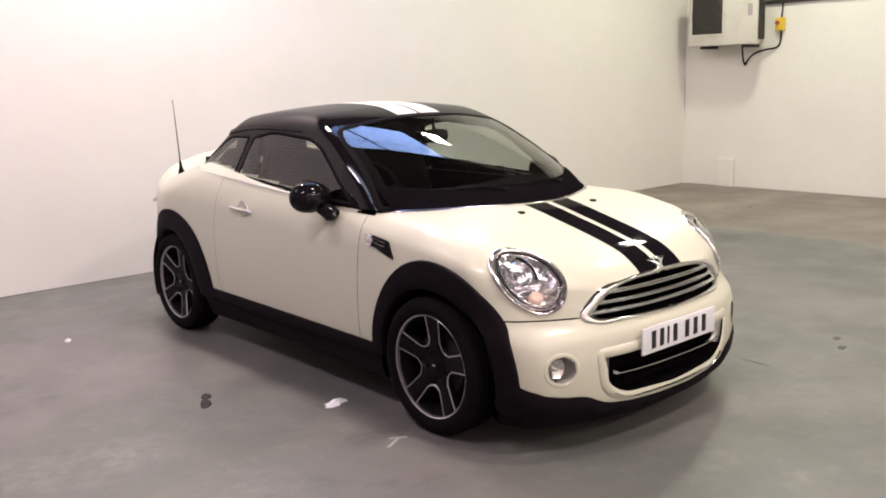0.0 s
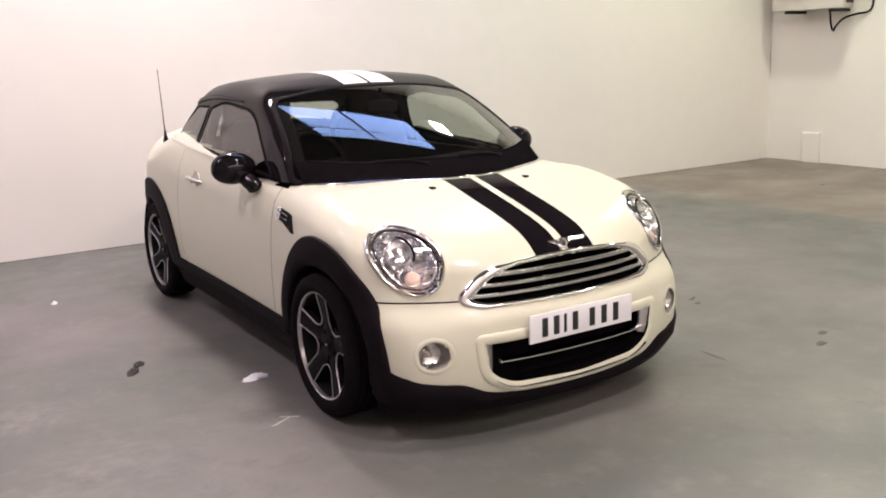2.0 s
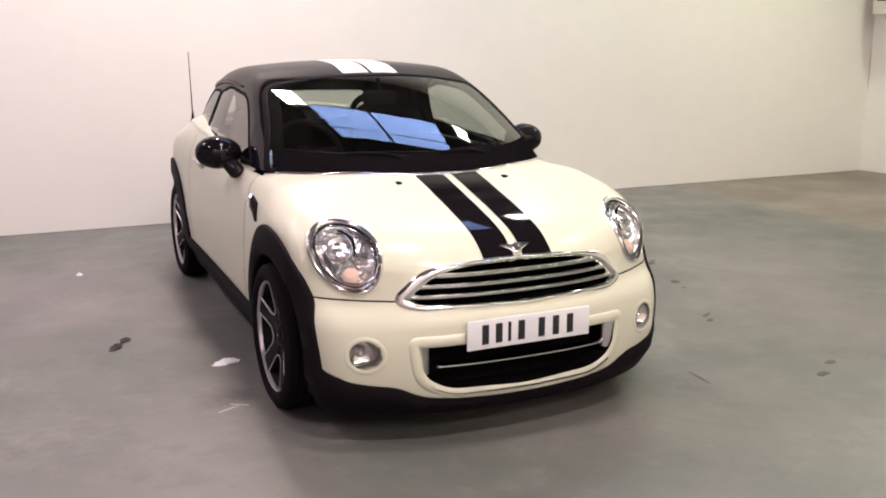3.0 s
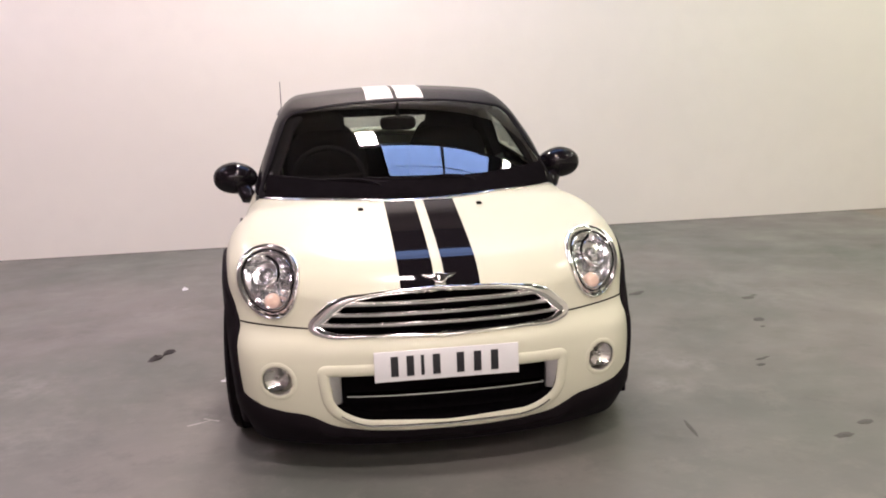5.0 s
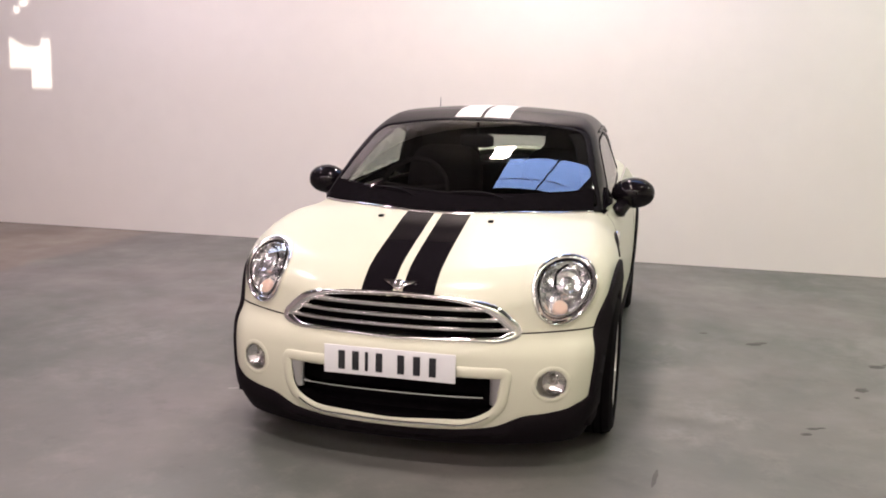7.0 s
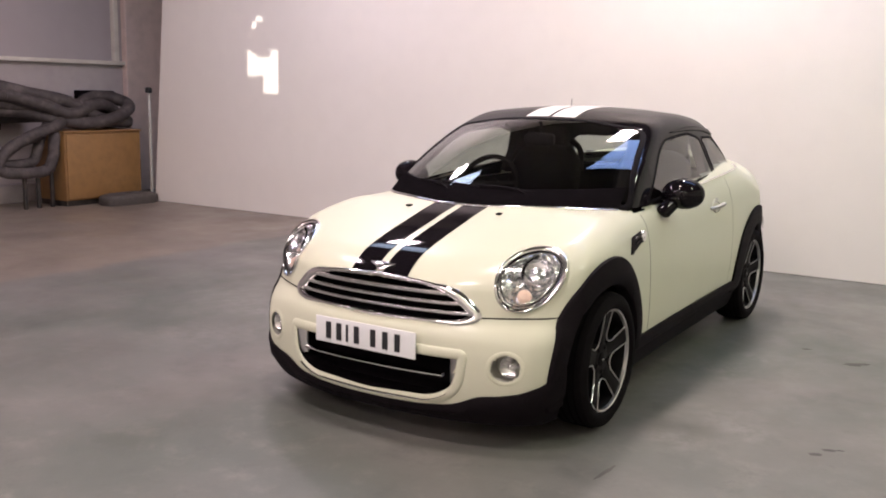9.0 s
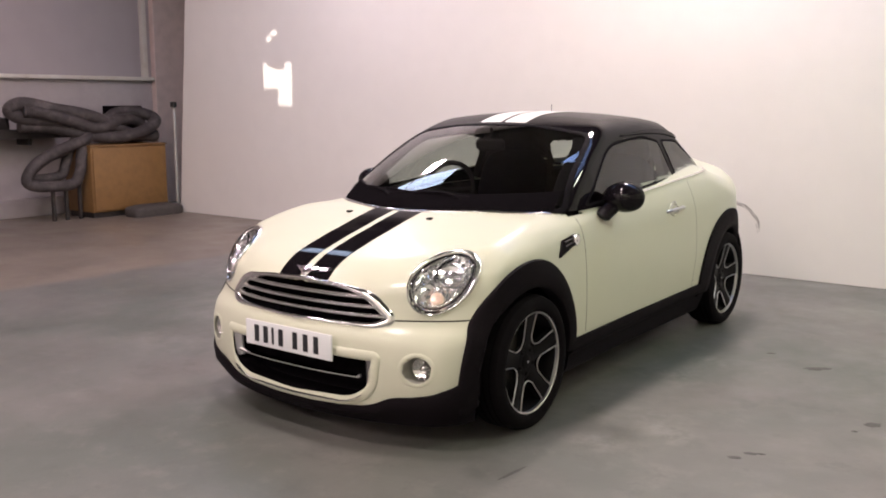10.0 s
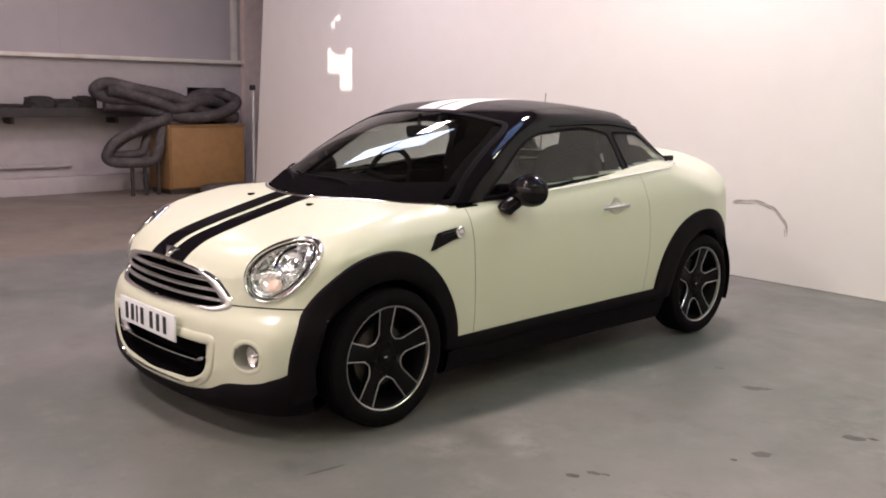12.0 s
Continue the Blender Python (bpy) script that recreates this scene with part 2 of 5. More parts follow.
def box(cx, cy, cz, sx, sy, sz, bevel=0.004, m=None):
    bm = bmesh.new()
    bmesh.ops.create_cube(bm, size=1, matrix=Matrix.Translation((cx, cy, cz)) @ Matrix.Diagonal((sx, sy, sz, 1)))
    if bevel:
        bmesh.ops.bevel(bm, geom=bm.edges[:], offset=min(bevel, sx / 3, sy / 3, sz / 3), segments=2, affect="EDGES", profile=0.6)
    if m:
        bm.transform(m)
    V, F = [v.co[:] for v in bm.verts], [[v.index for v in f.verts] for f in bm.faces]
    bm.free()
    return V, F


def frames_along(P, closed=False):
    P = np.asarray(P, float)
    T = np.roll(P, -1, 0) - np.roll(P, 1, 0) if closed else np.gradient(P, axis=0)
    return T / np.maximum(np.linalg.norm(T, axis=1, keepdims=True), 1e-9)


def tube(P, r, seg=8, closed=False, ripple=0.0):
    """A round rod along the points P; r may be a number or one radius for each point."""
    P = np.asarray(P, float)
    T = frames_along(P, closed)
    r = np.broadcast_to(np.asarray(r, float), len(P)).copy()
    if ripple:
        r[::2] *= 1 - ripple
    N = np.zeros_like(P)
    a = np.array([0, 0, 1.0]) if abs(T[0, 2]) < 0.9 else np.array([1.0, 0, 0])
    for i, t in enumerate(T):
        a = a - t * (a @ t)
        a /= np.linalg.norm(a)
        N[i] = a
    B = np.cross(T, N)
    ang = np.linspace(0, 2 * np.pi, seg, endpoint=False)
    V = P[:, None] + r[:, None, None] * (np.cos(ang)[None, :, None] * N[:, None] + np.sin(ang)[None, :, None] * B[:, None])
    F = grid_faces(len(P), seg, closed, True)
    if not closed:
        F += [tuple(range(seg))[::-1], tuple((len(P) - 1) * seg + k for k in range(seg))]
    return V.reshape(-1, 3), F


def ribbon(P, N, width, thick, closed=False, shape=((-1, -0.3), (-1, 0.45), (-0.72, 1), (0.72, 1), (1, 0.45), (1, -0.3))):
    """A moulding along the points P on a surface with the normals N: its section is given in half widths and thicknesses."""
    P, N = np.asarray(P, float), np.asarray(N, float)
    T = frames_along(P, closed)
    S = np.cross(T, N)
    S /= np.maximum(np.linalg.norm(S, axis=1, keepdims=True), 1e-9)
    w = np.broadcast_to(np.asarray(width, float), len(P))[:, None] / 2
    V = np.stack([P + S * w * a + N * thick * b for a, b in shape], 1)
    F = grid_faces(len(P), len(shape), closed, True)
    if not closed:
        F += [tuple(range(len(shape)))[::-1], tuple((len(P) - 1) * len(shape) + k for k in range(len(shape)))]
    return V.reshape(-1, 3), F


HALF_ROUND = tuple((-math.cos(a), 1.25 * math.sin(a) - 0.25) for a in np.linspace(0, math.pi, 11))


def slab(P, N, thick):
    """A panel: the grid of points P (nu, nv, 3), thick metres deep against its normals N, closed all round."""
    nu, nv = P.shape[:2]
    V = np.concatenate([P.reshape(-1, 3), (P - N * thick).reshape(-1, 3)])
    k = nu * nv
    F = grid_faces(nu, nv)
    F = F + [tuple(i + k for i in f[::-1]) for f in F]
    rim = [i * nv for i in range(nu)] + [(nu - 1) * nv + j for j in range(1, nv)] + [i * nv + nv - 1 for i in range(nu - 2, -1, -1)] + list(range(nv - 2, 0, -1))
    F += [(a, a + k, b + k, b) for a, b in zip(rim, rim[1:] + rim[:1])]
    return V, F


def lathe(profile, centre, axis, seg=48):
    """Turns the profile of (radius, along) pairs about an axis."""
    axis = Vector(axis).normalized()
    u = axis.orthogonal().normalized()
    w = axis.cross(u)
    c = Vector(centre)
    V = [c + axis * a + (u * math.cos(t) + w * math.sin(t)) * r for r, a in profile for t in np.linspace(0, 2 * math.pi, seg, endpoint=False)]
    return [v[:] for v in V], grid_faces(len(profile), seg, False, True)


def path(*pts, n=12):
    """A smooth line through the points."""
    P = np.array(pts, float)
    M = np.gradient(P, axis=0)
    out = []
    for i in range(len(P) - 1):
        t = np.linspace(0, 1, n, endpoint=False)[:, None]
        out.append((2 * t**3 - 3 * t**2 + 1) * P[i] + (t**3 - 2 * t**2 + t) * M[i] + (-2 * t**3 + 3 * t**2) * P[i + 1] + (t**3 - t**2) * M[i + 1])
    return np.concatenate(out + [P[-1:]])


def curve(*pts):
    """A smooth function through (value, result) pairs, level beyond its ends."""
    X, Y = np.array(pts, float).T
    M = np.gradient(Y, X)

    def at(v):
        v = np.clip(np.asarray(v, float), X[0], X[-1])
        i = np.clip(np.searchsorted(X, v) - 1, 0, len(X) - 2)
        h = X[i + 1] - X[i]
        t = (v - X[i]) / h
        return (2 * t**3 - 3 * t**2 + 1) * Y[i] + (t**3 - 2 * t**2 + t) * h * M[i] + (-2 * t**3 + 3 * t**2) * Y[i + 1] + (t**3 - t**2) * h * M[i + 1]
    return at


# ---- room ----
BACK, RIGHT, LEFT, FRONT, HIGH = 3.03, 7.35, -8.4, -9.0, 4.6


def structure(name, mesh, mat, label, category, smooth=False):
    return tagged(build(name, mesh, mat, smooth), label, category, kind="structure")


def plate_mesh(x0, x1, y0, y1, z0, z1, bevel=0.0):
    return box((x0 + x1) / 2, (y0 + y1) / 2, (z0 + z1) / 2, x1 - x0, y1 - y0, z1 - z0, bevel)


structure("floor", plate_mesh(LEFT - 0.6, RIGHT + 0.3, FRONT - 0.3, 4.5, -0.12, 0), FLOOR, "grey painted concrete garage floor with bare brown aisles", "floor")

# the white partition, whose free end leans
V, F = plate_mesh(-7.2, RIGHT, BACK, BACK + 0.1, 0, HIGH)
V = [(x + (z * 0.1 if x < 0 else 0), y, z) for x, y, z in V]
structure("wall_back", (V, F), WALL, "smooth white painted partition wall behind the car", "wall")
structure("wall_right", plate_mesh(RIGHT, RIGHT + 0.25, FRONT, BACK + 0.1, 0, HIGH), PLASTER, "white painted blockwork side wall", "wall")
structure("wall_front", plate_mesh(LEFT - 0.3, RIGHT + 0.25, FRONT - 0.25, FRONT, 0, HIGH), PLASTER, "plain white painted garage wall", "wall")

# left wall: below and beside a wide window
WY0, WY1, WZ0, WZ1 = -4.0, 3.47, 1.77, 3.5
structure("wall_left", cat(
    plate_mesh(LEFT - 0.3, LEFT, FRONT, 4.4, 0, WZ0 - 0.05),
    plate_mesh(LEFT - 0.3, LEFT, FRONT, WY0, WZ0 - 0.05, HIGH),
    plate_mesh(LEFT - 0.3, LEFT, WY0, WY1, WZ1, HIGH),
    plate_mesh(LEFT - 0.3, LEFT, WY1, 4.4, WZ0 - 0.05, HIGH)), GREY_WALL, "grey painted side wall under a wide window", "wall")
structure("wall_far", plate_mesh(LEFT - 0.3, -6.0, 4.3, 4.4, 0, HIGH), GREY_WALL, "grey wall behind the end of the partition", "wall")
structure("pillar", plate_mesh(LEFT, LEFT + 0.10, 3.54, 4.25, 0, HIGH, 0.01), TAN, "tan painted brick pillar in the corner", "pillar")

win = thing("window_1", "wide window with dull grey panes and a pale frame", "window", at=(LEFT, 0, WZ0), kind="structure")
part("window_sill", plate_mesh(LEFT - 0.05, LEFT + 0.09, WY0, WY1 + 0.06, WZ0 - 0.05, WZ0, 0.006), WHITE_METAL, win, "pale ledge with a dark underside")
for y0, y1 in ((WY0, WY0 + 0.07), (WY1 - 0.07, WY1)):
    part("window_frame", plate_mesh(LEFT - 0.06, LEFT + 0.04, y0, y1, WZ0, WZ1, 0.006), WHITE_METAL, win)
part("window_frame", plate_mesh(LEFT - 0.06, LEFT + 0.04, WY0 + 0.07, WY1 - 0.07, WZ1 - 0.07, WZ1, 0.006), WHITE_METAL, win)
edges = np.linspace(WY0 + 0.07, WY1 - 0.07, 4)
for a, b in zip(edges, edges[1:]):
    part("pane", plate_mesh(LEFT - 0.05, LEFT - 0.03, a + 0.001, b - 0.001, WZ0, WZ1 - 0.07), WINDOW_PANE, win)

# unseen ceiling; its ragged gap is made up to shape the partition's sun patch
SLANT_X, SLANT_Y = -0.17, -1.197
columns, levels = (-5.535, -5.46, -5.39, -5.29, -5.17, -5.06), (1.39, 1.585, 1.80, 1.835, 1.875, 2.12, 2.19, 2.25)
NC_ = len(columns) + 2
TX0, TX1, TY0, TY1 = -6.7, -4.9, -1.3, 0.7
gx, gz = (None, *columns, None), (None, *levels, None)
V, F = [], []
for zw in gz:
    for xw in gx:
        zz = levels[0] if zw is None and len(V) < NC_ else (zw or levels[-1])
        x = (xw + SLANT_X * (HIGH - zz)) if xw is not None else (TX0 if len(V) % NC_ == 0 else TX1)
        y = (BACK + SLANT_Y * (HIGH - zz)) if zw is not None else (TY0 if len(V) < NC_ else TY1)
        V.append((x, y, HIGH))
GAP = {(1, 4), (1, 5), (2, 1), (2, 2), (2, 3), (2, 4), (2, 5), (3, 1), (3, 2), (3, 5), (4, 1), (4, 5), (6, 2), (7, 3)}
for r in range(len(levels) + 1):
    for c in range(len(columns) + 1):
        if (r, c) not in GAP:
            F.append((r * NC_ + c, r * NC_ + c + 1, (r + 1) * NC_ + c + 1, (r + 1) * NC_ + c))
structure("ceiling", cat(
    (V, F),
    plate_mesh(LEFT - 0.3, RIGHT + 0.25, FRONT - 0.25, TY0, HIGH, HIGH + 0.1),
    plate_mesh(LEFT - 0.3, RIGHT + 0.25, TY1, 4.5, HIGH, HIGH + 0.1),
    plate_mesh(LEFT - 0.3, TX0, TY0, TY1, HIGH, HIGH + 0.1),
    plate_mesh(TX1, RIGHT + 0.25, TY0, TY1, HIGH, HIGH + 0.1)), CEILING, "plain dark unseen ceiling with a gap added for the sun patch", "ceiling")


# rooflights: a daylit sheet between dark glazing bars
def rooflight(x0, x1, y0, y1, bars, watts, color):
    ob = thing("rooflight", "bluish daylit rooflight between dark glazing bars", "rooflight", "rooflights in the ceiling", ((x0 + x1) / 2, (y0 + y1) / 2, HIGH - 0.02), "structure")
    for y in (y0, y1):
        part("frame", plate_mesh(x0 - 0.04, x1 + 0.04, y - 0.03, y + 0.03, HIGH - 0.06, HIGH - 0.002, 0.005), STEEL, ob)
    for x in (x0, x1, *bars):
        part("glazing_bar", plate_mesh(x - 0.025, x + 0.025, y0 + 0.03, y1 - 0.03, HIGH - 0.06, HIGH - 0.004, 0.005), STEEL, ob)
    y = y0 + (y1 - y0) * 0.32
    part("glazing_bar", tube([(x0, y, HIGH - 0.04), (x1, y, HIGH - 0.04)], 0.012), STEEL, ob)
    area_lamp("daylight", (x0 + x1) / 2, (y0 + y1) / 2, HIGH - 0.015, x1 - x0, y1 - y0, watts, color)


rooflight(-0.05, 2.35, 0.87, 1.86, (1.06,), 47, (0.34, 0.50, 1.0))
rooflight(-5.0, -2.6, 0.85, 1.50, (-3.8,), 42, (0.62, 0.74, 1.0))


# unseen lamps under the ceiling, most of them added as fill
def unseen_lamp(x, y, watts):
    ob = thing("unseen_ceiling_lamp", "unseen white ceiling lamp, switched on, most added as fill", "ceiling lamp", "lamps under the ceiling", (x, y, HIGH))
    half = 0.2 if y > -5 else 1.6
    part("housing", plate_mesh(x - half, x + half, y - 0.22, y + 0.22, HIGH - 0.10, HIGH - 0.002, 0.012), WHITE_METAL, ob)
    # tinted by side to suit each half's hue: pink left, greenish right
    area_lamp("lamp_light", x, y, HIGH - 0.105, 2 * half - 0.06, 0.38, watts, (1, 0.80, 0.885) if x < -1 else (0.97, 1, 0.80) if x > 2 else (1, 0.848, 0.818))


for x, y, w in LAMPS:
    unseen_lamp(x, y, w)

# ---- the car: its surfaces as functions ----
# x to the car's left, y to its tail, z up; axles at y = -1.2335 and 1.209
def rounded(r, *fs):
    """The inside of all the fs at once, its edges rounded by r."""
    fs = np.stack(np.broadcast_arrays(*fs))
    return np.minimum(fs.max(0), -r) + np.sqrt((np.maximum(fs + r, 0) ** 2).sum(0))


BONNET = curve((-2.1, 0.56), (-1.92, 0.642), (-1.83, 0.702), (-1.72, 0.756), (-1.55, 0.813), (-1.4, 0.854), (-1.25, 0.894), (-1.12, 0.922), (-0.95, 0.934), (-0.7, 0.968), (-0.4, 1.035), (0.2, 1.09), (0.8, 1.10), (1.15, 1.07), (1.4, 1.055), (1.6, 1.065), (1.72, 1.06), (1.82, 1.0))
NOSE = curve((0.08, -1.84), (0.14, -1.885), (0.22, -1.905), (0.32, -1.912), (0.42, -1.908), (0.49, -1.895), (0.53, -1.872), (0.6, -1.862), (0.68, -1.842), (0.74, -1.80), (0.82, -1.70), (0.95, -1.5))
NOSE_ROUND = curve((0.12, 0.44), (0.25, 0.40), (0.36, 0.385), (0.45, 0.405), (0.54, 0.49), (0.60, 0.53), (0.7, 0.53))
TAIL = curve((0.1, 1.68), (0.3, 1.77), (0.5, 1.79), (0.7, 1.77), (0.9, 1.74), (1.05, 1.72))
PLAN = curve((-1.9, 0.69), (-1.75, 0.737), (-1.6, 0.77), (-1.25, 0.818), (-0.85, 0.79), (-0.5, 0.786), (0.3, 0.79), (0.8, 0.796), (1.1, 0.794), (1.3, 0.778), (1.5, 0.725), (1.79, 0.61))
FLANK = curve((0.12, -0.06), (0.25, -0.018), (0.4, 0.0), (0.58, 0.002), (0.72, -0.006), (0.80, -0.016), (0.87, -0.036), (0.93, -0.062), (0.965, -0.083), (1.0, -0.118), (1.08, -0.23))


def body(p):
    x, y, z = np.abs(p[..., 0]), p[..., 1], p[..., 2]
    side = x - PLAN(y) - FLANK(z - 0.055 * np.clip(y, -0.8, 1.2))
    crown = 0.014 + 0.016 * np.clip((y + 1.4) / 0.5, 0, 1) + 0.07 * np.clip((y - 0.9) / 0.5, 0, 1)
    top = (z - BONNET(y) + crown * (x / 0.6) ** 2.2) * 0.93
    nose = NOSE(z) + NOSE_ROUND(z) * x**2.5 - y
    tail = y - TAIL(z) + 0.30 * x**2.5
    return rounded(0.04, rounded(0.07, rounded(0.085, side, top), nose, tail), 0.14 - z)


ROOF = curve((-0.6, 1.27), (-0.35, 1.318), (-0.15, 1.351), (0.05, 1.369), (0.3, 1.371), (0.55, 1.352), (0.8, 1.315), (1.0, 1.275), (1.2, 1.22))


def cabin(p):
    x, y, z = np.abs(p[..., 0]), p[..., 1], p[..., 2]
    side = x - (0.719 - 0.020 * np.clip((-0.48 - y) / 0.24, 0, 1) - (z - 0.93) * 0.365 - 0.055 * np.clip((y - 0.2) / 0.9, 0, 2) ** 2)
    roof = z - ROOF(y) + 0.045 * (x / 0.6) ** 2
    rise = np.clip((z - 0.945) / 0.372, -0.5, 1.3)
    screen = (-1.105 + 0.84 * rise - 0.18 * rise * (1 - rise) + (0.84 - 0.31 * rise) * x**2.2 - y) * 0.42
    rear = (z - (0.985 + (1.41 - y) * 0.62) + 0.50 * x**2) * 0.85
    return rounded(0.03, rounded(0.075, side, roof), screen, rear)


def meet(f, outside, inside, n=34):
    """Where the way from points outside to points inside first passes the surface f."""
    a, b = np.broadcast_arrays(np.asarray(outside, float), np.asarray(inside, float))
    a, b = a.copy(), b.copy()
    for _ in range(n):
        m = (a + b) / 2
        out = (f(m) > 0)[..., None]
        a, b = np.where(out, m, a), np.where(out, b, m)
    return (a + b) / 2


def normal(f, p, e=0.004):
    g = np.stack([f(p + e * np.eye(3)[k]) - f(p - e * np.eye(3)[k]) for k in range(3)], -1)
    return g / np.maximum(np.linalg.norm(g, axis=-1, keepdims=True), 1e-9)


def pts(a, b, c):
    return np.stack(np.broadcast_arrays(*(np.asarray(v, float) for v in (a, b, c))), -1)


def on_front(f, x, z, lift=0.0):
    p = meet(f, pts(x, -2.4, z), pts(x, -0.9 if f is body else 0.3, z))
    return p + lift * normal(f, p)


def on_side(f, y, z, s=1, lift=0.0):
    p = meet(f, pts(1.2 * s, y, z), pts(0.1 * s, y, z))
    return p + lift * normal(f, p)


def on_top(f, x, y, lift=0.0, low=0.5):
    p = meet(f, pts(x, y, 1.7), pts(x, y, low))
    return p + lift * normal(f, p)


def shell(f, y0, y1, z0, nu, nv, cap, reach=2.4):
    """A closed skin round a spine along y: rays leave the spine all round, and fan out at both ends."""
    b = np.concatenate([np.linspace(90, 0, cap, endpoint=False), np.zeros(nu), -np.linspace(0, 90, cap + 1)[1:]])
    yy = np.concatenate([np.full(cap, y0), np.linspace(y0, y1, nu), np.full(cap, y1)])
    b = np.radians(b)[:, None]
    a = np.linspace(0, 2 * np.pi, nv, endpoint=False)[None, :]
    d = pts(np.cos(b) * np.sin(a), -np.sin(b) + 0 * a, -np.cos(b) * np.cos(a))
    o = pts(0 * a, yy[:, None], z0)
    P = meet(f, o + reach * d, o, 40)
    return P.reshape(-1, 3), np.array(grid_faces(len(yy), nv, False, True))


def pick(name, V, F, keep, mat, parent, label, N):
    """The faces of a skin that keep marks, as one panel."""
    F = F[keep]
    used, idx = np.unique(F, return_inverse=True)
    return part(name, (V[used], idx.reshape(F.shape)), mat, parent, label, True, N[used])


def inside_poly(px, py, poly):
    r = np.zeros(px.shape, bool)
    for (x0, y0), (x1, y1) in zip(poly, poly[1:] + poly[:1]):
        cross = ((y0 > py) != (y1 > py)) & (px < (x1 - x0) * (py - y0) / ((y1 - y0) if y1 != y0 else 1e-9) + x0)
        r ^= cross
    return r


def rounded_poly(corners, r=0.02, n=6):
    """A closed outline with its corners rounded; a corner may carry its own radius."""
    out = []
    k = len(corners)
    for i in range(k):
        c = np.array(corners[i][:2], float)
        rad = corners[i][2] if len(corners[i]) > 2 else r
        a, b = np.array(corners[i - 1][:2], float) - c, np.array(corners[(i + 1) % k][:2], float) - c
        la, lb = np.linalg.norm(a), np.linalg.norm(b)
        d = min(rad, la * 0.45, lb * 0.45)
        p, q = c + a / la * d, c + b / lb * d
        for t in np.linspace(0, 1, n):
            out.append((1 - t) ** 2 * p + 2 * t * (1 - t) * c + t * t * q)
    out = np.array(out)
    seg = np.linalg.norm(np.roll(out, -1, 0) - out, axis=1)
    fine = []
    for p, q, s in zip(out, np.roll(out, -1, 0), seg):
        m = max(1, int(s / 0.02))
        fine += [p + (q - p) * t / m for t in range(m)]
    return np.array(fine)


car = thing("car", "cream two-seat coupe with black roof and bonnet stripes", "car")

# outlines: grille and intake in x and z, windows in y and z
GRILLE = rounded_poly([(-0.20, 0.669, 0.2), (0.20, 0.669, 0.2), (0.362, 0.648, 0.10), (0.468, 0.550, 0.03), (0.40, 0.524, 0.08), (-0.40, 0.524, 0.08), (-0.468, 0.550, 0.03), (-0.362, 0.648, 0.10)], n=8)
INTAKE = rounded_poly([(-0.425, 0.402, 0.02), (0.425, 0.402, 0.02), (0.405, 0.262, 0.06), (0.30, 0.205, 0.12), (-0.30, 0.205, 0.12), (-0.405, 0.262, 0.06)], n=8)
DOOR_WINDOW = rounded_poly([(-0.60, 0.926, 0.01), (0.505, 0.998, 0.02), (0.43, 1.200, 0.03), (0.24, 1.236, 0.06), (-0.20, 1.208, 0.12)], n=8)
QUARTER = rounded_poly([(0.55, 1.002, 0.015), (1.02, 1.038, 0.03), (0.69, 1.200, 0.02), (0.475, 1.207, 0.02)], n=6)
SCREEN = rounded_poly([(-0.688, 0.915, 0.03), (0.688, 0.915, 0.03), (0.560, 1.255, 0.06), (0.25, 1.303, 0.3), (-0.25, 1.303, 0.3), (-0.560, 1.255, 0.06)], n=8)
REAR_GLASS = rounded_poly([(-0.50, 0.99), (0.50, 0.99), (0.42, 1.165), (-0.42, 1.165)], 0.04)
AXLES = (-1.2335, 1.209)
HUB = 0.30

# the oval head lamp: middle, axes across and up its face, long axis leaning up and outwards
LAMP_AT = meet(body, (0.625, -2.3, 0.721), (0.625, -1.0, 0.721))
LAMP_N = Vector((0.489, -1, 0.864)).normalized()
UPRIGHT = (Vector((0, 0, 1)) - LAMP_N * LAMP_N.z).normalized()
OUTWARD = UPRIGHT.cross(LAMP_N).normalized()
if OUTWARD.x < 0:
    OUTWARD = -OUTWARD
LAMP_OUT = OUTWARD * math.cos(0.865) + UPRIGHT * math.sin(0.865)
LAMP_UP = UPRIGHT * math.cos(0.865) - OUTWARD * math.sin(0.865)
LA, LB = 0.180, 0.121


def lamp_uv(P, s):
    q = P * np.array([s, 1, 1]) - LAMP_AT
    return q @ np.array(LAMP_OUT), q @ np.array(LAMP_UP), q @ np.array(LAMP_N)


# painted skin, cut into panels
V, F = shell(body, -1.25, 1.2, 0.52, 180, 260, 100)
N = normal(body, V)
C, NC = V[F].mean(1), N[F].mean(1)
cx, cy, cz = C.T
ax = np.abs(cx)
hole = np.zeros(len(F), bool)
for a in AXLES:
    hole |= (np.hypot(cy - a, cz - HUB) < 0.37) & (ax > 0.45)
    hole |= (np.abs(cy - a) < 0.36) & (cz < 0.34) & (ax > 0.45)
front = NC[:, 1] < -0.3
hole |= front & inside_poly(cx, cz, [tuple(p) for p in GRILLE]) & (cy < -1.6)
hole |= front & inside_poly(cx, cz, [tuple(p) for p in INTAKE]) & (cy < -1.6)
for s in (1, -1):
    u, v, w = lamp_uv(C, s)
    hole |= ((u / LA) ** 2 + (v / LB) ** 2 < 0.80) & (np.abs(w) < 0.14)
    hole |= (np.hypot(cx - s * 0.606, cz - 0.362) < 0.057) & front & (cy < -1.5)
hole |= (cz > 0.85) & (cabin(C) < -0.012)
CHIN = curve((0.0, 0.172), (0.28, 0.176), (0.42, 0.196), (0.50, 0.232), (0.60, 0.246), (0.68, 0.268), (0.75, 0.325), (0.79, 0.43), (0.82, 0.48))
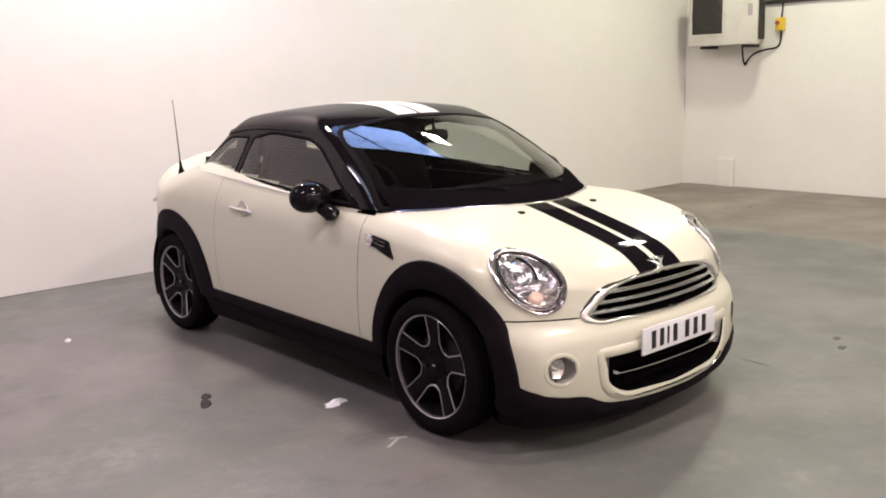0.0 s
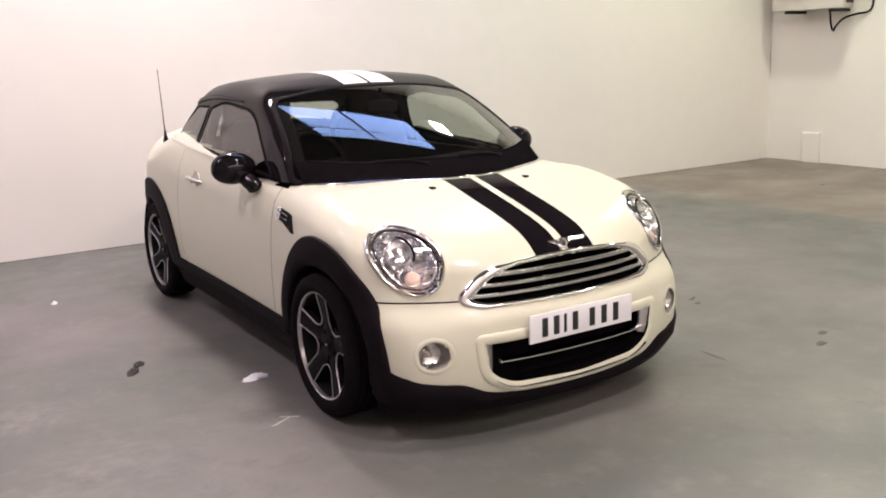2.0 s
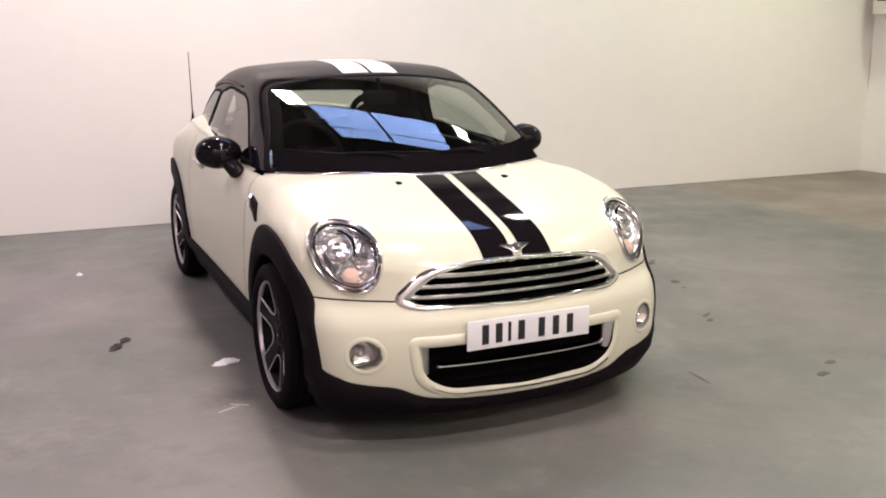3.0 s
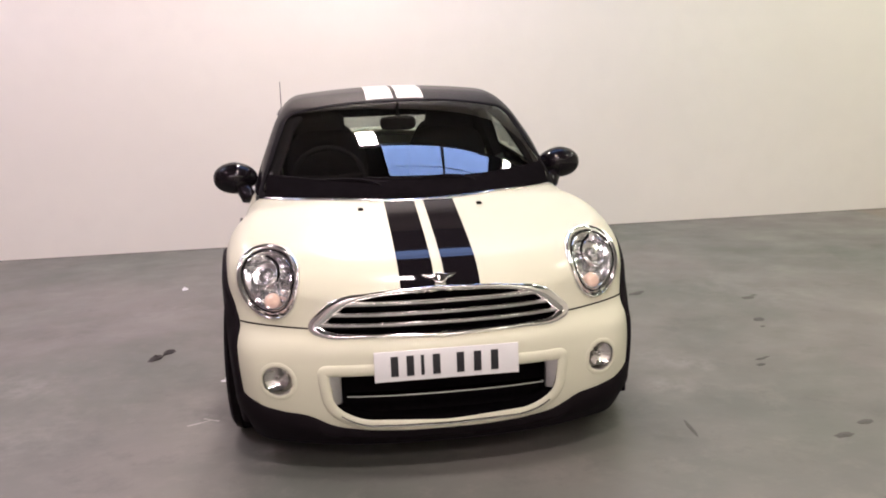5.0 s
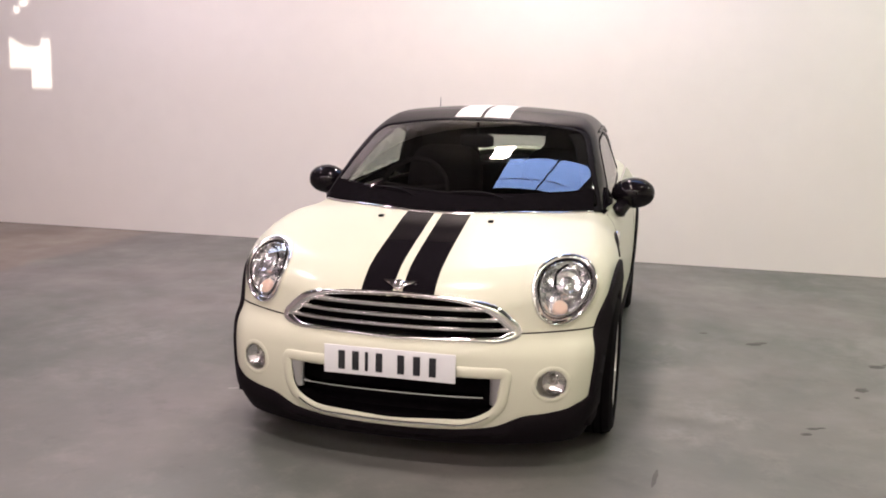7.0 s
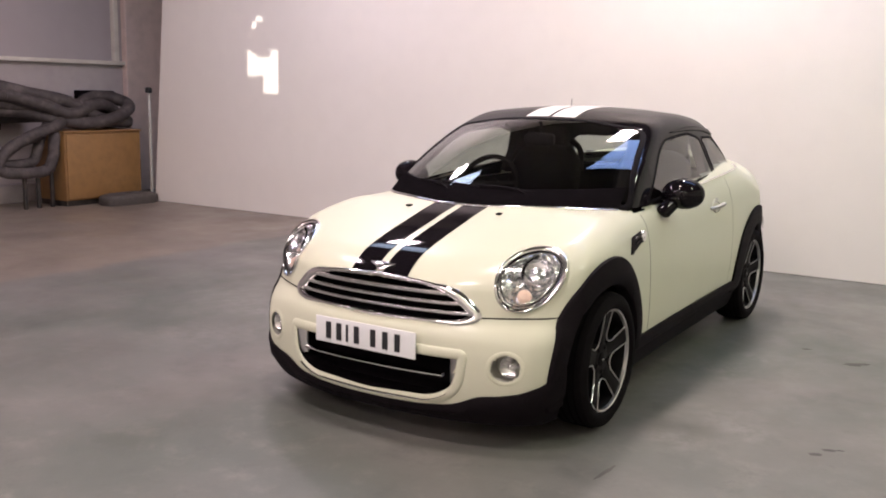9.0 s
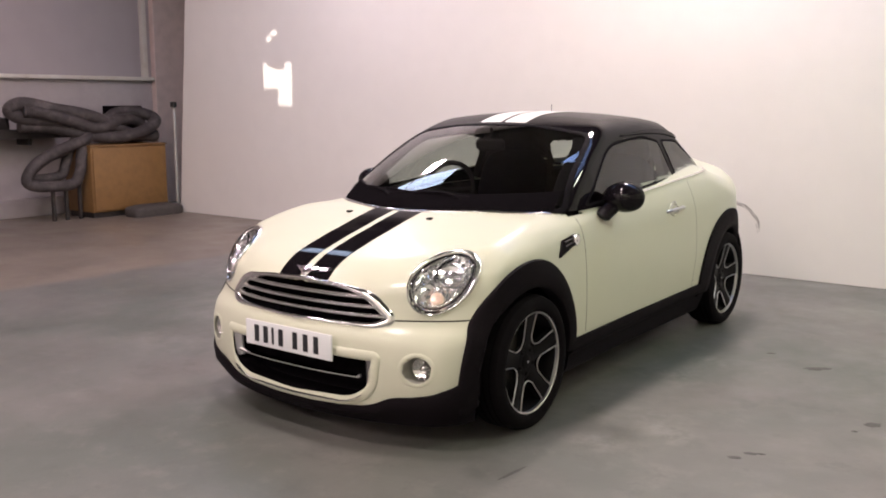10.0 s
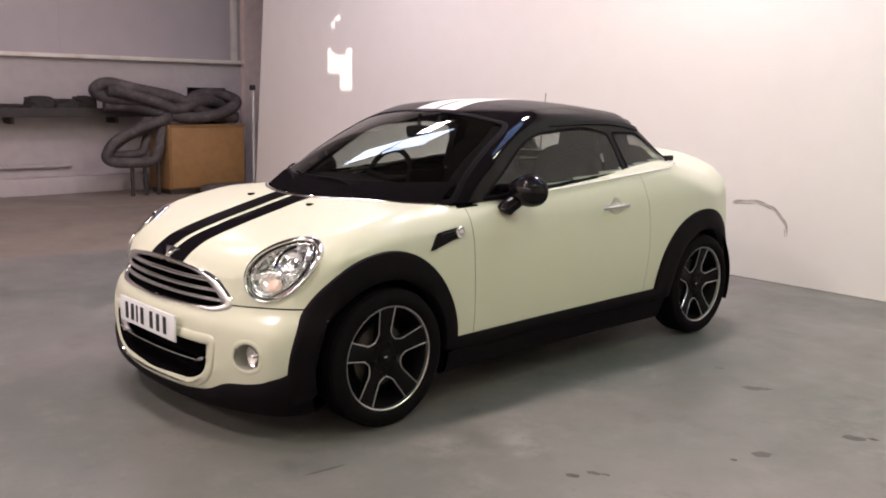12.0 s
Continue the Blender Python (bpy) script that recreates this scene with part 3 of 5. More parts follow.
low = np.where(cy < -1.35, cz < CHIN(ax) - 0.012, cz < 0.308)
seam = 0.549 + 0.02 * np.clip((-1.62 - cy) / 0.2, -1, 0)
zone = np.select([low, (cy < -1.0) & (cz < seam), (cy < -0.716) & (cz > 0.30), (cy < 0.60), (cy > 1.40) & (cz < 0.52), (cy > 1.45)], [0, 1, 2, 3, 6, 4], 5)
pick("underbody", V, F, ~hole & (zone == 0), TRIM, car, "black plastic lower body", N)
pick("front_bumper", V, F, ~hole & (zone == 1), PAINT, car, "", N)
pick("bonnet", V, F, ~hole & (zone == 2), PAINT, car, "cream bonnet and wings in one piece", N)
for s in (1, -1):
    pick("door", V, F, ~hole & (zone == 3) & (cx * s > 0), PAINT, car, "", N)
    pick("rear_quarter", V, F, ~hole & (zone == 5) & (cx * s > 0), PAINT, car, "", N)
pick("rear_bumper", V, F, ~hole & (zone == 6), PAINT, car, "", N)
pick("boot_lid", V, F, ~hole & (zone == 4), PAINT, car, "", N)


def strip(name, f, P, width, thick, mat, parent=None, label="", closed=False):
    return part(name, ribbon(P, normal(f, P), width, thick, closed), mat, parent or car, label)


# shut lines
tt = np.linspace(0, 1, 40)
for s in (1, -1):
    strip("shut_line", body, on_side(body, -0.716 + 0 * tt, 0.33 + 0.575 * tt, s), 0.0024, 0.0008, SEAL)
    strip("shut_line", body, on_side(body, 0.60 + 0.03 * np.sin(tt * 3), 0.34 + 0.63 * tt, s), 0.0014, 0.0005, SEAL)
    xs = np.linspace(0.475, 0.745, 40)
    strip("shut_line", body, on_front(body, xs * s, 0.548 + 0.006 * tt), 0.006, 0.0012, SEAL)

# wheel arch mouldings
def arch(a, s, front_wheel):
    th = np.radians(np.linspace(-4 if front_wheel else -14, 197 if front_wheel else 184, 64))
    c, sn = np.cos(th), np.sin(th)
    ahead = np.clip(-c, 0, 1) ** 1.5
    behind = np.clip(c, 0, 1) ** 1.5
    r1 = 0.458 + ((0.004 * ahead - 0.05 * behind) if front_wheel else (0.05 * ahead - 0.03 * behind))
    rows = []
    for k, (f, out) in enumerate(((0.0, -0.05), (0.0, 0.006), (0.06, 0.013), (0.35, 0.015), (0.85, 0.014), (0.97, 0.013), (1.0, 0.008), (1.0, -0.02))):
        r = 0.335 + (r1 - 0.335) * f
        y, z = a + r * c, np.maximum(HUB + r * sn, 0.17)
        P = on_side(body, a + np.clip(r1 * 0.96, 0, 9) * c, np.clip(HUB + r1 * 0.96 * sn, 0.2, 2), s)
        Q = on_side(body, y, np.maximum(z, 0.2), s)
        x = np.maximum(np.abs(Q[:, 0]), 0.70 + 0 * y) if k > 2 else np.maximum(np.abs(P[:, 0]), 0.72)
        rows.append(pts((x + out) * s, y, z))
    P = np.stack(rows, 1)
    Fc = grid_faces(len(th), len(rows))
    return P.reshape(-1, 3), Fc if s < 0 else [q[::-1] for q in Fc]


for a in AXLES:
    for s in (1, -1):
        part("wheel_arch_trim", arch(a, s, a < 0), TRIM, car, "black plastic wheel arch moulding")
        th = np.radians(np.linspace(-22, 202, 40))
        W = np.stack([pts(xx * s, a + r * np.cos(th), HUB + r * np.sin(th)) for r, xx in ((0.05, 0.46), (0.372, 0.46), (0.372, 0.755))], 1)
        part("wheel_well", (W.reshape(-1, 3), grid_faces(40, 3)), CAVITY, car)

# sills and the chin under the bumper
for s in (1, -1):
    y = np.linspace(-0.86, 0.78, 50)
    rows = [on_side(body, y, z0 + 0.02 * (y + 0.8) / 1.6, s, lift) for z0, lift in ((0.322, -0.004), (0.322, 0.012), (0.302, 0.018), (0.268, 0.016), (0.248, 0.0), (0.225, -0.05), (0.17, -0.09))]
    P = np.stack(rows, 1)
    Fc = grid_faces(len(y), len(rows))
    part("sill", (P.reshape(-1, 3), Fc if s < 0 else [q[::-1] for q in Fc]), TRIM, car, "black plastic sill moulding")
turn = np.radians(np.linspace(-56, 56, 110))


def round_nose(z, lift):
    """Points of the nose at the heights z, fanned out from a point behind it, so that they run on round its corners."""
    o = pts(0 * turn, -1.08 + 0 * turn, z)
    p = meet(body, o + 2.0 * pts(np.sin(turn), -np.cos(turn), 0 * turn), o, 40)
    return p + lift * normal(body, p)


zt = CHIN(np.abs(round_nose(0.25 + 0 * turn, 0.0)[:, 0]))
rows = [round_nose(z, lift) for z, lift in ((zt + 0.004, -0.006), (zt + 0.004, 0.007), (zt - 0.010, 0.013), (0.5 * zt + 0.07, 0.016), (0 * zt + 0.150, 0.012))]
rows.append(rows[-1] * np.array([0.985, 1, 1]) + np.array([0, 0.02, -0.030]))
rows.append(rows[-1] * np.array([0.80, 1, 1]) + np.array([0, 0.25, 0.03]))
P = np.stack(rows, 1)
part("front_skirt", (P.reshape(-1, 3), [q[::-1] for q in grid_faces(len(turn), len(rows))]), TRIM, car, "black plastic chin under the bumper")

# bonnet stripes and roof stripes
for x0, x1 in ((-0.146, -0.019), (0.019, 0.146)):
    P = on_top(body, np.linspace(x0, x1, 10)[:, None], np.linspace(-1.826, -1.155, 70)[None, :], 0.0016)
    part("bonnet_stripe", slab(P, normal(body, P), 0.0012), BLACK_PAINT, car, "gloss black bonnet stripe")
for x0, x1 in ((-0.148, -0.010), (0.010, 0.148)):
    P = on_top(cabin, np.linspace(x0, x1, 10)[:, None], np.linspace(-0.262, 0.93, 60)[None, :], 0.0016)
    part("roof_stripe", slab(P, normal(cabin, P), 0.0012), WHITE_FILM, car, "white roof stripe")

# cabin skin: glass, pillars and roof
V, F = shell(cabin, -0.45, 0.75, 0.90, 150, 170, 56)
N = normal(cabin, V)
C, NC = V[F].mean(1), N[F].mean(1)
cx, cy, cz = C.T
ax = np.abs(cx)
P_ = lambda o: [tuple(p) for p in o]
over = (cz > 0.90) & (body(C) > -0.03)
side = np.abs(NC[:, 0]) > 0.75
g_screen = inside_poly(cx, cz, P_(SCREEN)) & (cy < 0.0) & ~side & (NC[:, 1] < -0.25)
g_door = inside_poly(cy, cz, P_(DOOR_WINDOW)) & side
g_quart = inside_poly(cy, cz, P_(QUARTER)) & side
g_rear = inside_poly(cx, cz, P_(REAR_GLASS)) & (cy > 0.8) & (NC[:, 1] > 0.3)
glass = g_screen | g_door | g_quart | g_rear
pick("roof", V, F, over & ~glass, BLACK_PAINT, car, "gloss black roof and pillars", N)
pick("windscreen", V, F, over & g_screen, GLASS, car, "raked clear windscreen", N)
for s in (1, -1):
    pick("door_window", V, F, over & g_door & (cx * s > 0), SIDE_GLASS, car, "", N)
    pick("quarter_window", V, F, over & g_quart & (cx * s > 0), SIDE_GLASS, car, "", N)
pick("rear_window", V, F, over & g_rear, SIDE_GLASS, car, "", N)
strip("windscreen_seal", cabin, on_front(cabin, *SCREEN.T), 0.030, 0.003, SEAL, closed=True)
for s in (1, -1):
    strip("window_seal", cabin, on_side(cabin, *DOOR_WINDOW.T, s), 0.016, 0.003, SEAL, closed=True)
    strip("window_seal", cabin, on_side(cabin, *QUARTER.T, s), 0.014, 0.003, SEAL, closed=True)
    y = np.linspace(-0.66, 1.06, 60)
    P = on_side(body, y, 0.948 + 0.066 * y, s)
    strip("belt_moulding", body, P, 0.013, 0.007, CHROME, label="bright belt line moulding")
e = np.linspace(-1, 1, 60)
xr = 0.50 * np.sin(e * np.pi / 2)
P = on_top(cabin, xr, 0.95 - 0.70 * xr**2, 0, 0.95)
strip("roof_lip", cabin, P, 0.045, 0.010, BLACK_PAINT, label="black lip on the rear edge of the roof")
for s in (1, -1):
    y = np.linspace(-0.02, 0.74, 40)
    P = on_side(cabin, y, 1.247 + 0.012 * np.sin(np.pi * (y + 0.02) / 0.76) - 0.025 * np.clip((y - 0.4) / 0.34, 0, 1) ** 2, s)
    strip("roof_edge", cabin, P, 0.03 * np.sin(np.linspace(0.25, np.pi / 2, 40)), 0.008, BLACK_PAINT)


# ---- the car's front ----
def front_strip(name, outline, width, thick, mat, parent, label="", lift=0.0):
    P = on_front(body, *outline.T, lift)
    return part(name, ribbon(P, normal(body, P), width, thick, True, HALF_ROUND), mat, parent, label)


def scaled(outline, k, dx=0.0):
    c = (outline.max(0) + outline.min(0)) / 2
    d = outline - c
    r = np.linalg.norm(d, axis=1, keepdims=True)
    return c + d * (r + k) / r


def recess(outline, depth, shrink=0.0):
    """A dark pocket behind an opening in the nose."""
    a = on_front(body, *outline.T, -0.002)
    b = a + np.array([0, depth, 0])
    n = len(a)
    V = np.concatenate([a, b, b.mean(0, keepdims=True)])
    F = [(i, (i + 1) % n, n + (i + 1) % n, n + i) for i in range(n)] + [(n + i, n + (i + 1) % n, 2 * n) for i in range(n)]
    return V, F


def bar_between(x0, x1, z, height, proud, depth, bow=0.0, n=41):
    """A grille bar that follows the nose across the car, with a rounded front."""
    x = np.linspace(x0, x1, n)
    zz = z + bow * (1 - (2 * (x - x0) / (x1 - x0) - 1) ** 2)
    P = on_front(body, x, zz)
    sec = ((-0.5, 1.0), (-0.5, 0.25), (-0.25, 0.0), (0.2, -0.05), (0.5, 0.3), (0.5, 1.0))
    V = np.stack([P + np.array([0, -proud + depth * b, height * a]) for a, b in sec], 1).reshape(-1, 3)
    F = grid_faces(n, len(sec), False, True) + [tuple(range(6))[::-1], tuple((n - 1) * 6 + k for k in range(6))]
    return V, F


grille = part("grille", recess(GRILLE, 0.10), CAVITY, car, "chrome grille with three bars over a black mesh")
edge = scaled(GRILLE, 0.008)
side = np.clip((np.abs(edge[:, 0]) - 0.27) / 0.13, 0, 1) * np.clip((edge[:, 1] - 0.51) / 0.04, 0, 1)
front_strip("grille_surround", edge, 0.020 + 0.030 * side, 0.012, CHROME, grille, "chrome surround, broader at its ends")
for z, w in ((0.635, 0.375), (0.598, 0.412), (0.561, 0.440)):
    part("grille_bar", bar_between(-w, w, z, 0.019, 0.006, 0.03), CHROME, grille, "chrome bar")
for z, w in ((0.617, 0.38), (0.580, 0.42), (0.543, 0.43)):
    part("grille_mesh", bar_between(-w, w, z, 0.018, -0.035, 0.02), CAVITY, grille)

intake = part("lower_intake", recess(INTAKE, 0.12), CAVITY, car, "black lower air intake")
front_strip("intake_lip", scaled(INTAKE, 0.020), 0.042, 0.007, PAINT, intake, "cream rounded lip")
low_edge = scaled(INTAKE, 0.010)
low_edge = low_edge[low_edge[:, 1] < 0.245]
low_edge = low_edge[np.argsort(low_edge[:, 0])]
P = on_front(body, *low_edge.T, 0.010)
part("intake_trim", ribbon(P, normal(body, P), 0.008 * np.sin(np.linspace(0.15, np.pi - 0.15, len(P))) ** 0.5, 0.006), CHROME, intake, "bright lower trim")
part("intake_bar", bar_between(-0.36, 0.36, 0.313, 0.014, 0.002, 0.03, 0.0), CHROME, intake, "thin chrome bar")
for s in (1, -1):
    P = np.stack([on_front(body, np.full(8, s * x), np.linspace(0.275, 0.398, 8), d) for x, d in ((0.385, -0.03), (0.395, -0.018), (0.425, -0.006), (0.435, 0.0))], 1)
    part("intake_cheek", slab(P if s < 0 else P[::-1], normal(body, P if s < 0 else P[::-1]), 0.01), ALLOY, intake, "silver end piece")

# number plate with its characters as bars
plate = part("number_plate", box(0, -1.922, 0.425, 0.52, 0.008, 0.111, 0.003, None), PLATE, car, "white number plate with dark characters")
for k, x in enumerate((-0.188, -0.132, -0.088, -0.038, 0.048, 0.110, 0.172)):
    part("plate_mark", box(x, -1.9275, 0.425, 0.012 if k == 2 else 0.027, 0.003, 0.074, 0.001), PLATE_INK, plate)

# winged badge, bonnet washer jets
badge = part("badge", lathe([(0.001, 0.010), (0.018, 0.009), (0.024, 0.005), (0.026, 0.0), (0.026, -0.01)], on_front(body, 0.0, 0.704) + np.array([0, -0.002, 0.002]), (0, -0.72, 0.69), 24), CHROME, car, "chrome winged bonnet badge")
for s in (1, -1):
    xs = np.linspace(0.022, 0.062, 9) * s
    P = on_front(body, xs, 0.708 + 0.006 * np.abs(np.linspace(0, 1, 9)), 0.006)
    part("wing", ribbon(P, normal(body, P), np.linspace(0.026, 0.006, 9), 0.004), CHROME, badge)
    j = on_top(body, s * 0.249, -1.247, 0.003)
    part("washer_jet", box(*j, 0.022, 0.030, 0.010, 0.003), SEAL, car, "small black washer jet")


# ---- head lamps and fog lamps ----
def ellipse_on_body(k, s, n=64, lift=0.0, f=body):
    t = np.linspace(0, 2 * np.pi, n, endpoint=False)
    q = LAMP_AT + LA * k * np.cos(t)[:, None] * np.array(LAMP_OUT) + LB * k * np.sin(t)[:, None] * np.array(LAMP_UP)
    N = np.array(LAMP_N)
    p = meet(f, q + 0.25 * N, q - 0.25 * N)
    p = p + lift * normal(f, p)
    return p * np.array([s, 1, 1])


def flip(mesh, s):
    V, F = mesh
    return V, (F if s > 0 else [q[::-1] for q in F])


N0 = np.array(LAMP_N)
for s in (1, -1):
    S = np.array([s, 1, 1])
    UP0, OUT0 = np.array(UPRIGHT), np.array(OUTWARD)
    t = np.linspace(0, 2 * np.pi, 64, endpoint=False)
    # the ring is broadest on its outer upper side
    wide = 0.021 + 0.011 * np.clip(np.cos(t - 0.15), -0.6, 1)
    P = ellipse_on_body(0.93, s)
    lamp = part("headlight", ribbon(P, normal(body, P), wide, 0.013, True, HALF_ROUND), SATIN_CHROME, car, "oval clear headlight in a chrome ring")
    P = ellipse_on_body(0.80, s, lift=0.001)
    part("inner_ring", ribbon(P, normal(body, P), 0.005, 0.003, True), SEAL, lamp, "dark inner ring")
    P = ellipse_on_body(0.74, s, lift=-0.002)
    part("inner_bezel", ribbon(P, normal(body, P), 0.009, 0.005, True, HALF_ROUND), CHROME, lamp)
    # bowl
    rim = ellipse_on_body(0.86, 1, 30, -0.004)
    ks = np.linspace(1.0, 0.12, 9)
    jit = np.random.RandomState(3).uniform(-0.008, 0.008, (9, 30, 1))
    jit[0] = 0
    rows = [LAMP_AT - N0 * 0.060 * (1 - k**2) + (rim - LAMP_AT) * k + N0 * q for k, q in zip(ks, jit)]
    V = np.concatenate(rows) * S
    part("reflector", flip((V, grid_faces(9, 30, False, True) + [tuple(8 * 30 + i for i in range(30))]), -s), REFLECTOR, lamp, "bright faceted reflector", False)
    # main lamp, side light, indicator
    ax = N0 * S
    c = (LAMP_AT - N0 * 0.045 + UP0 * 0.022 + OUT0 * 0.026) * S
    part("main_lamp", lathe([(0.058, 0.0), (0.056, 0.022), (0.051, 0.026), (0.046, 0.020), (0.030, 0.012), (0.018, 0.016), (0.014, 0.030), (0.001, 0.033)], c, ax, 28), REFLECTOR, lamp, "round main lamp", False)
    c = (LAMP_AT - N0 * 0.042 - UP0 * 0.078 - OUT0 * 0.022) * S
    part("indicator", lathe([(0.030, -0.006), (0.028, 0.006), (0.020, 0.012), (0.001, 0.014)], c, ax, 20), AMBER, lamp, "pale amber indicator", False)
    c = (LAMP_AT - N0 * 0.045 + UP0 * 0.030 - OUT0 * 0.050) * S
    part("side_light", lathe([(0.026, 0.0), (0.025, 0.016), (0.018, 0.010), (0.001, 0.004)], c, ax, 16), REFLECTOR, lamp, "", False)
    arc = np.stack([LAMP_AT - N0 * (0.022 - 0.010 * k) + OUT0 * (0.048 + 0.083 * np.cos(a)) + UP0 * (0.008 + 0.083 * np.sin(a)) for k, a in zip(np.linspace(0, 1, 18), np.linspace(3.35, 1.75, 18))]) * S
    part("lamp_divider", tube(arc, np.linspace(0.0035, 0.0055, 18), 6), SEAL, lamp, "curved dark divider")
    # clear cover, slightly domed
    rows = [ellipse_on_body(k, 1, 48, 0.002 + 0.006 * (1 - k)) for k in (0.87, 0.70, 0.5, 0.25, 0.04)]
    V = np.concatenate(rows) * S
    part("lens_cover", flip((V, grid_faces(5, 48, False, True) + [tuple(4 * 48 + i for i in range(48))]), s), LENS, lamp, "clear domed cover")

    # fog lamp in a round pocket
    t = np.linspace(0, 2 * np.pi, 40, endpoint=False)
    ring = np.stack([s * (0.606 + 0.064 * np.cos(t)), 0.362 + 0.062 * np.sin(t)], 1)
    fog = part("fog_lamp", recess(ring, 0.075), POCKET, car, "round clear fog lamp in a silver pocket")
    P = on_front(body, *ring.T)
    part("fog_ring", ribbon(P, normal(body, P), 0.017, 0.0022, True, HALF_ROUND), PAINT, fog)
    c = on_front(body, s * 0.604, 0.362)
    part("fog_reflector", lathe([(0.001, 0.012), (0.024, 0.018), (0.043, 0.030), (0.046, 0.032), (0.046, 0.0)], c + np.array([0.004 * s, 0.066, 0.0]), (0.12 * s, -1, 0), 28), SATIN_CHROME, fog, "dull lamp bowl")
    part("fog_lens", lathe([(0.045, 0.031), (0.038, 0.038), (0.022, 0.044), (0.001, 0.046)], c + np.array([0.004 * s, 0.066, 0.0]), (0.12 * s, -1, 0), 28), LENS, fog)
    part("fog_bulb", lathe([(0.010, 0.0), (0.010, 0.022), (0.001, 0.028)], c + np.array([0.004 * s, 0.056, 0]), (0, -1, 0), 12), CHROME, fog)

# ---- wheels ----
def wheel(a, s, turn):
    X = (0.727 if a < 0 else 0.694) * s
    w = part("wheel", lathe([(0.214, -0.075), (0.232, -0.092), (0.262, -0.098), (0.290, -0.085), (0.299, -0.06), (0.300, 0.0), (0.299, 0.055), (0.291, 0.080), (0.268, 0.094), (0.244, 0.094), (0.230, 0.086), (0.222, 0.070)], (X, a, HUB), (s, 0, 0), 64), RUBBER, car, "five-spoke alloy wheel with dark face and bright edges")
    w.name = "wheel"
    for k in (-0.05, -0.018, 0.018, 0.05):
        part("tread_groove", lathe([(0.3005, k - 0.004), (0.3015, k), (0.3005, k + 0.004)], (X, a, HUB), (s, 0, 0), 48), CAVITY, w)
    part("rim", lathe([(0.223, 0.074), (0.214, 0.060), (0.205, 0.02), (0.198, -0.06), (0.06, -0.065)], (X, a, HUB), (s, 0, 0), 64), DARK_ALLOY, w, "dark rim barrel")
    part("rim_edge", lathe([(0.2265, 0.070), (0.2285, 0.078), (0.224, 0.082), (0.2195, 0.079), (0.217, 0.066)], (X, a, HUB), (s, 0, 0), 72), ALLOY, w, "bright machined rim edge")
    part("brake_disc", lathe([(0.05, 0.01), (0.135, 0.01), (0.137, 0.0), (0.135, -0.01)], (X, a, HUB), (s, 0, 0), 40), STEEL, w)

    def at(r, ang, out):
        return (X + s * out, a + r * math.cos(ang), HUB + r * math.sin(ang))

    part("hub", lathe([(0.088, 0.028), (0.080, 0.040), (0.062, 0.046), (0.034, 0.046), (0.032, 0.050), (0.022, 0.053), (0.001, 0.054)], (X, a, HUB), (s, 0, 0), 40), DARK_ALLOY, w)
    part("hub_mark", box(X + s * 0.055, a, HUB, 0.002, 0.016, 0.007, 0.001), ALLOY, w)
    for k in range(5):
        c = radians(90 + 72 * k + turn)
        rows = []
        for r, half, out in ((0.070, 0.040, 0.046), (0.10, 0.035, 0.050), (0.14, 0.036, 0.056), (0.18, 0.039, 0.064), (0.205, 0.041, 0.069), (0.2185, 0.043, 0.072)):
            d = half / r
            rows.append([at(r, c - d, out - 0.030), at(r, c - d, out - 0.004), at(r, c - d * 0.8, out), at(r, c + d * 0.8, out), at(r, c + d, out - 0.004), at(r, c + d, out - 0.030)])
        F = grid_faces(6, 6, False, True) + [tuple(range(6))[::-1], tuple(30 + q for q in range(6))]
        sp = part("spoke", ([p for r in rows for p in r], F if s > 0 else [q[::-1] for q in F]), DARK_ALLOY, w)
        # bright edge of the opening beside this spoke
        c2 = c + radians(72)
        lead = [at(r, c + h / r, o) for r, h, o in ((0.2185, 0.042, 0.074), (0.18, 0.038, 0.066), (0.14, 0.035, 0.058), (0.112, 0.0335, 0.053))]
        back = [at(r, c2 - h / r, o) for r, h, o in ((0.112, 0.0335, 0.053), (0.14, 0.035, 0.058), (0.18, 0.038, 0.066), (0.2185, 0.042, 0.074))]
        mid = [at(0.0935 - (0.004 if d == 0 else 0), (c + c2) / 2 + d, 0.050) for d in (-0.14, 0.0, 0.14)]
        part("bright_edge", tube(path(*lead, *mid, *back, n=5), 0.0029, 6), ALLOY, w)
        bolt = at(0.055, c + radians(36), 0.044)
        part("wheel_bolt", lathe([(0.009, 0.0), (0.009, 0.008), (0.001, 0.009)], bolt, (s, 0, 0), 10), DARK_ALLOY, w)


for a, s, turn in ((AXLES[0], 1, 2), (AXLES[0], -1, 4), (AXLES[1], 1, -8), (AXLES[1], -1, 20)):
    wheel(a, s, turn)

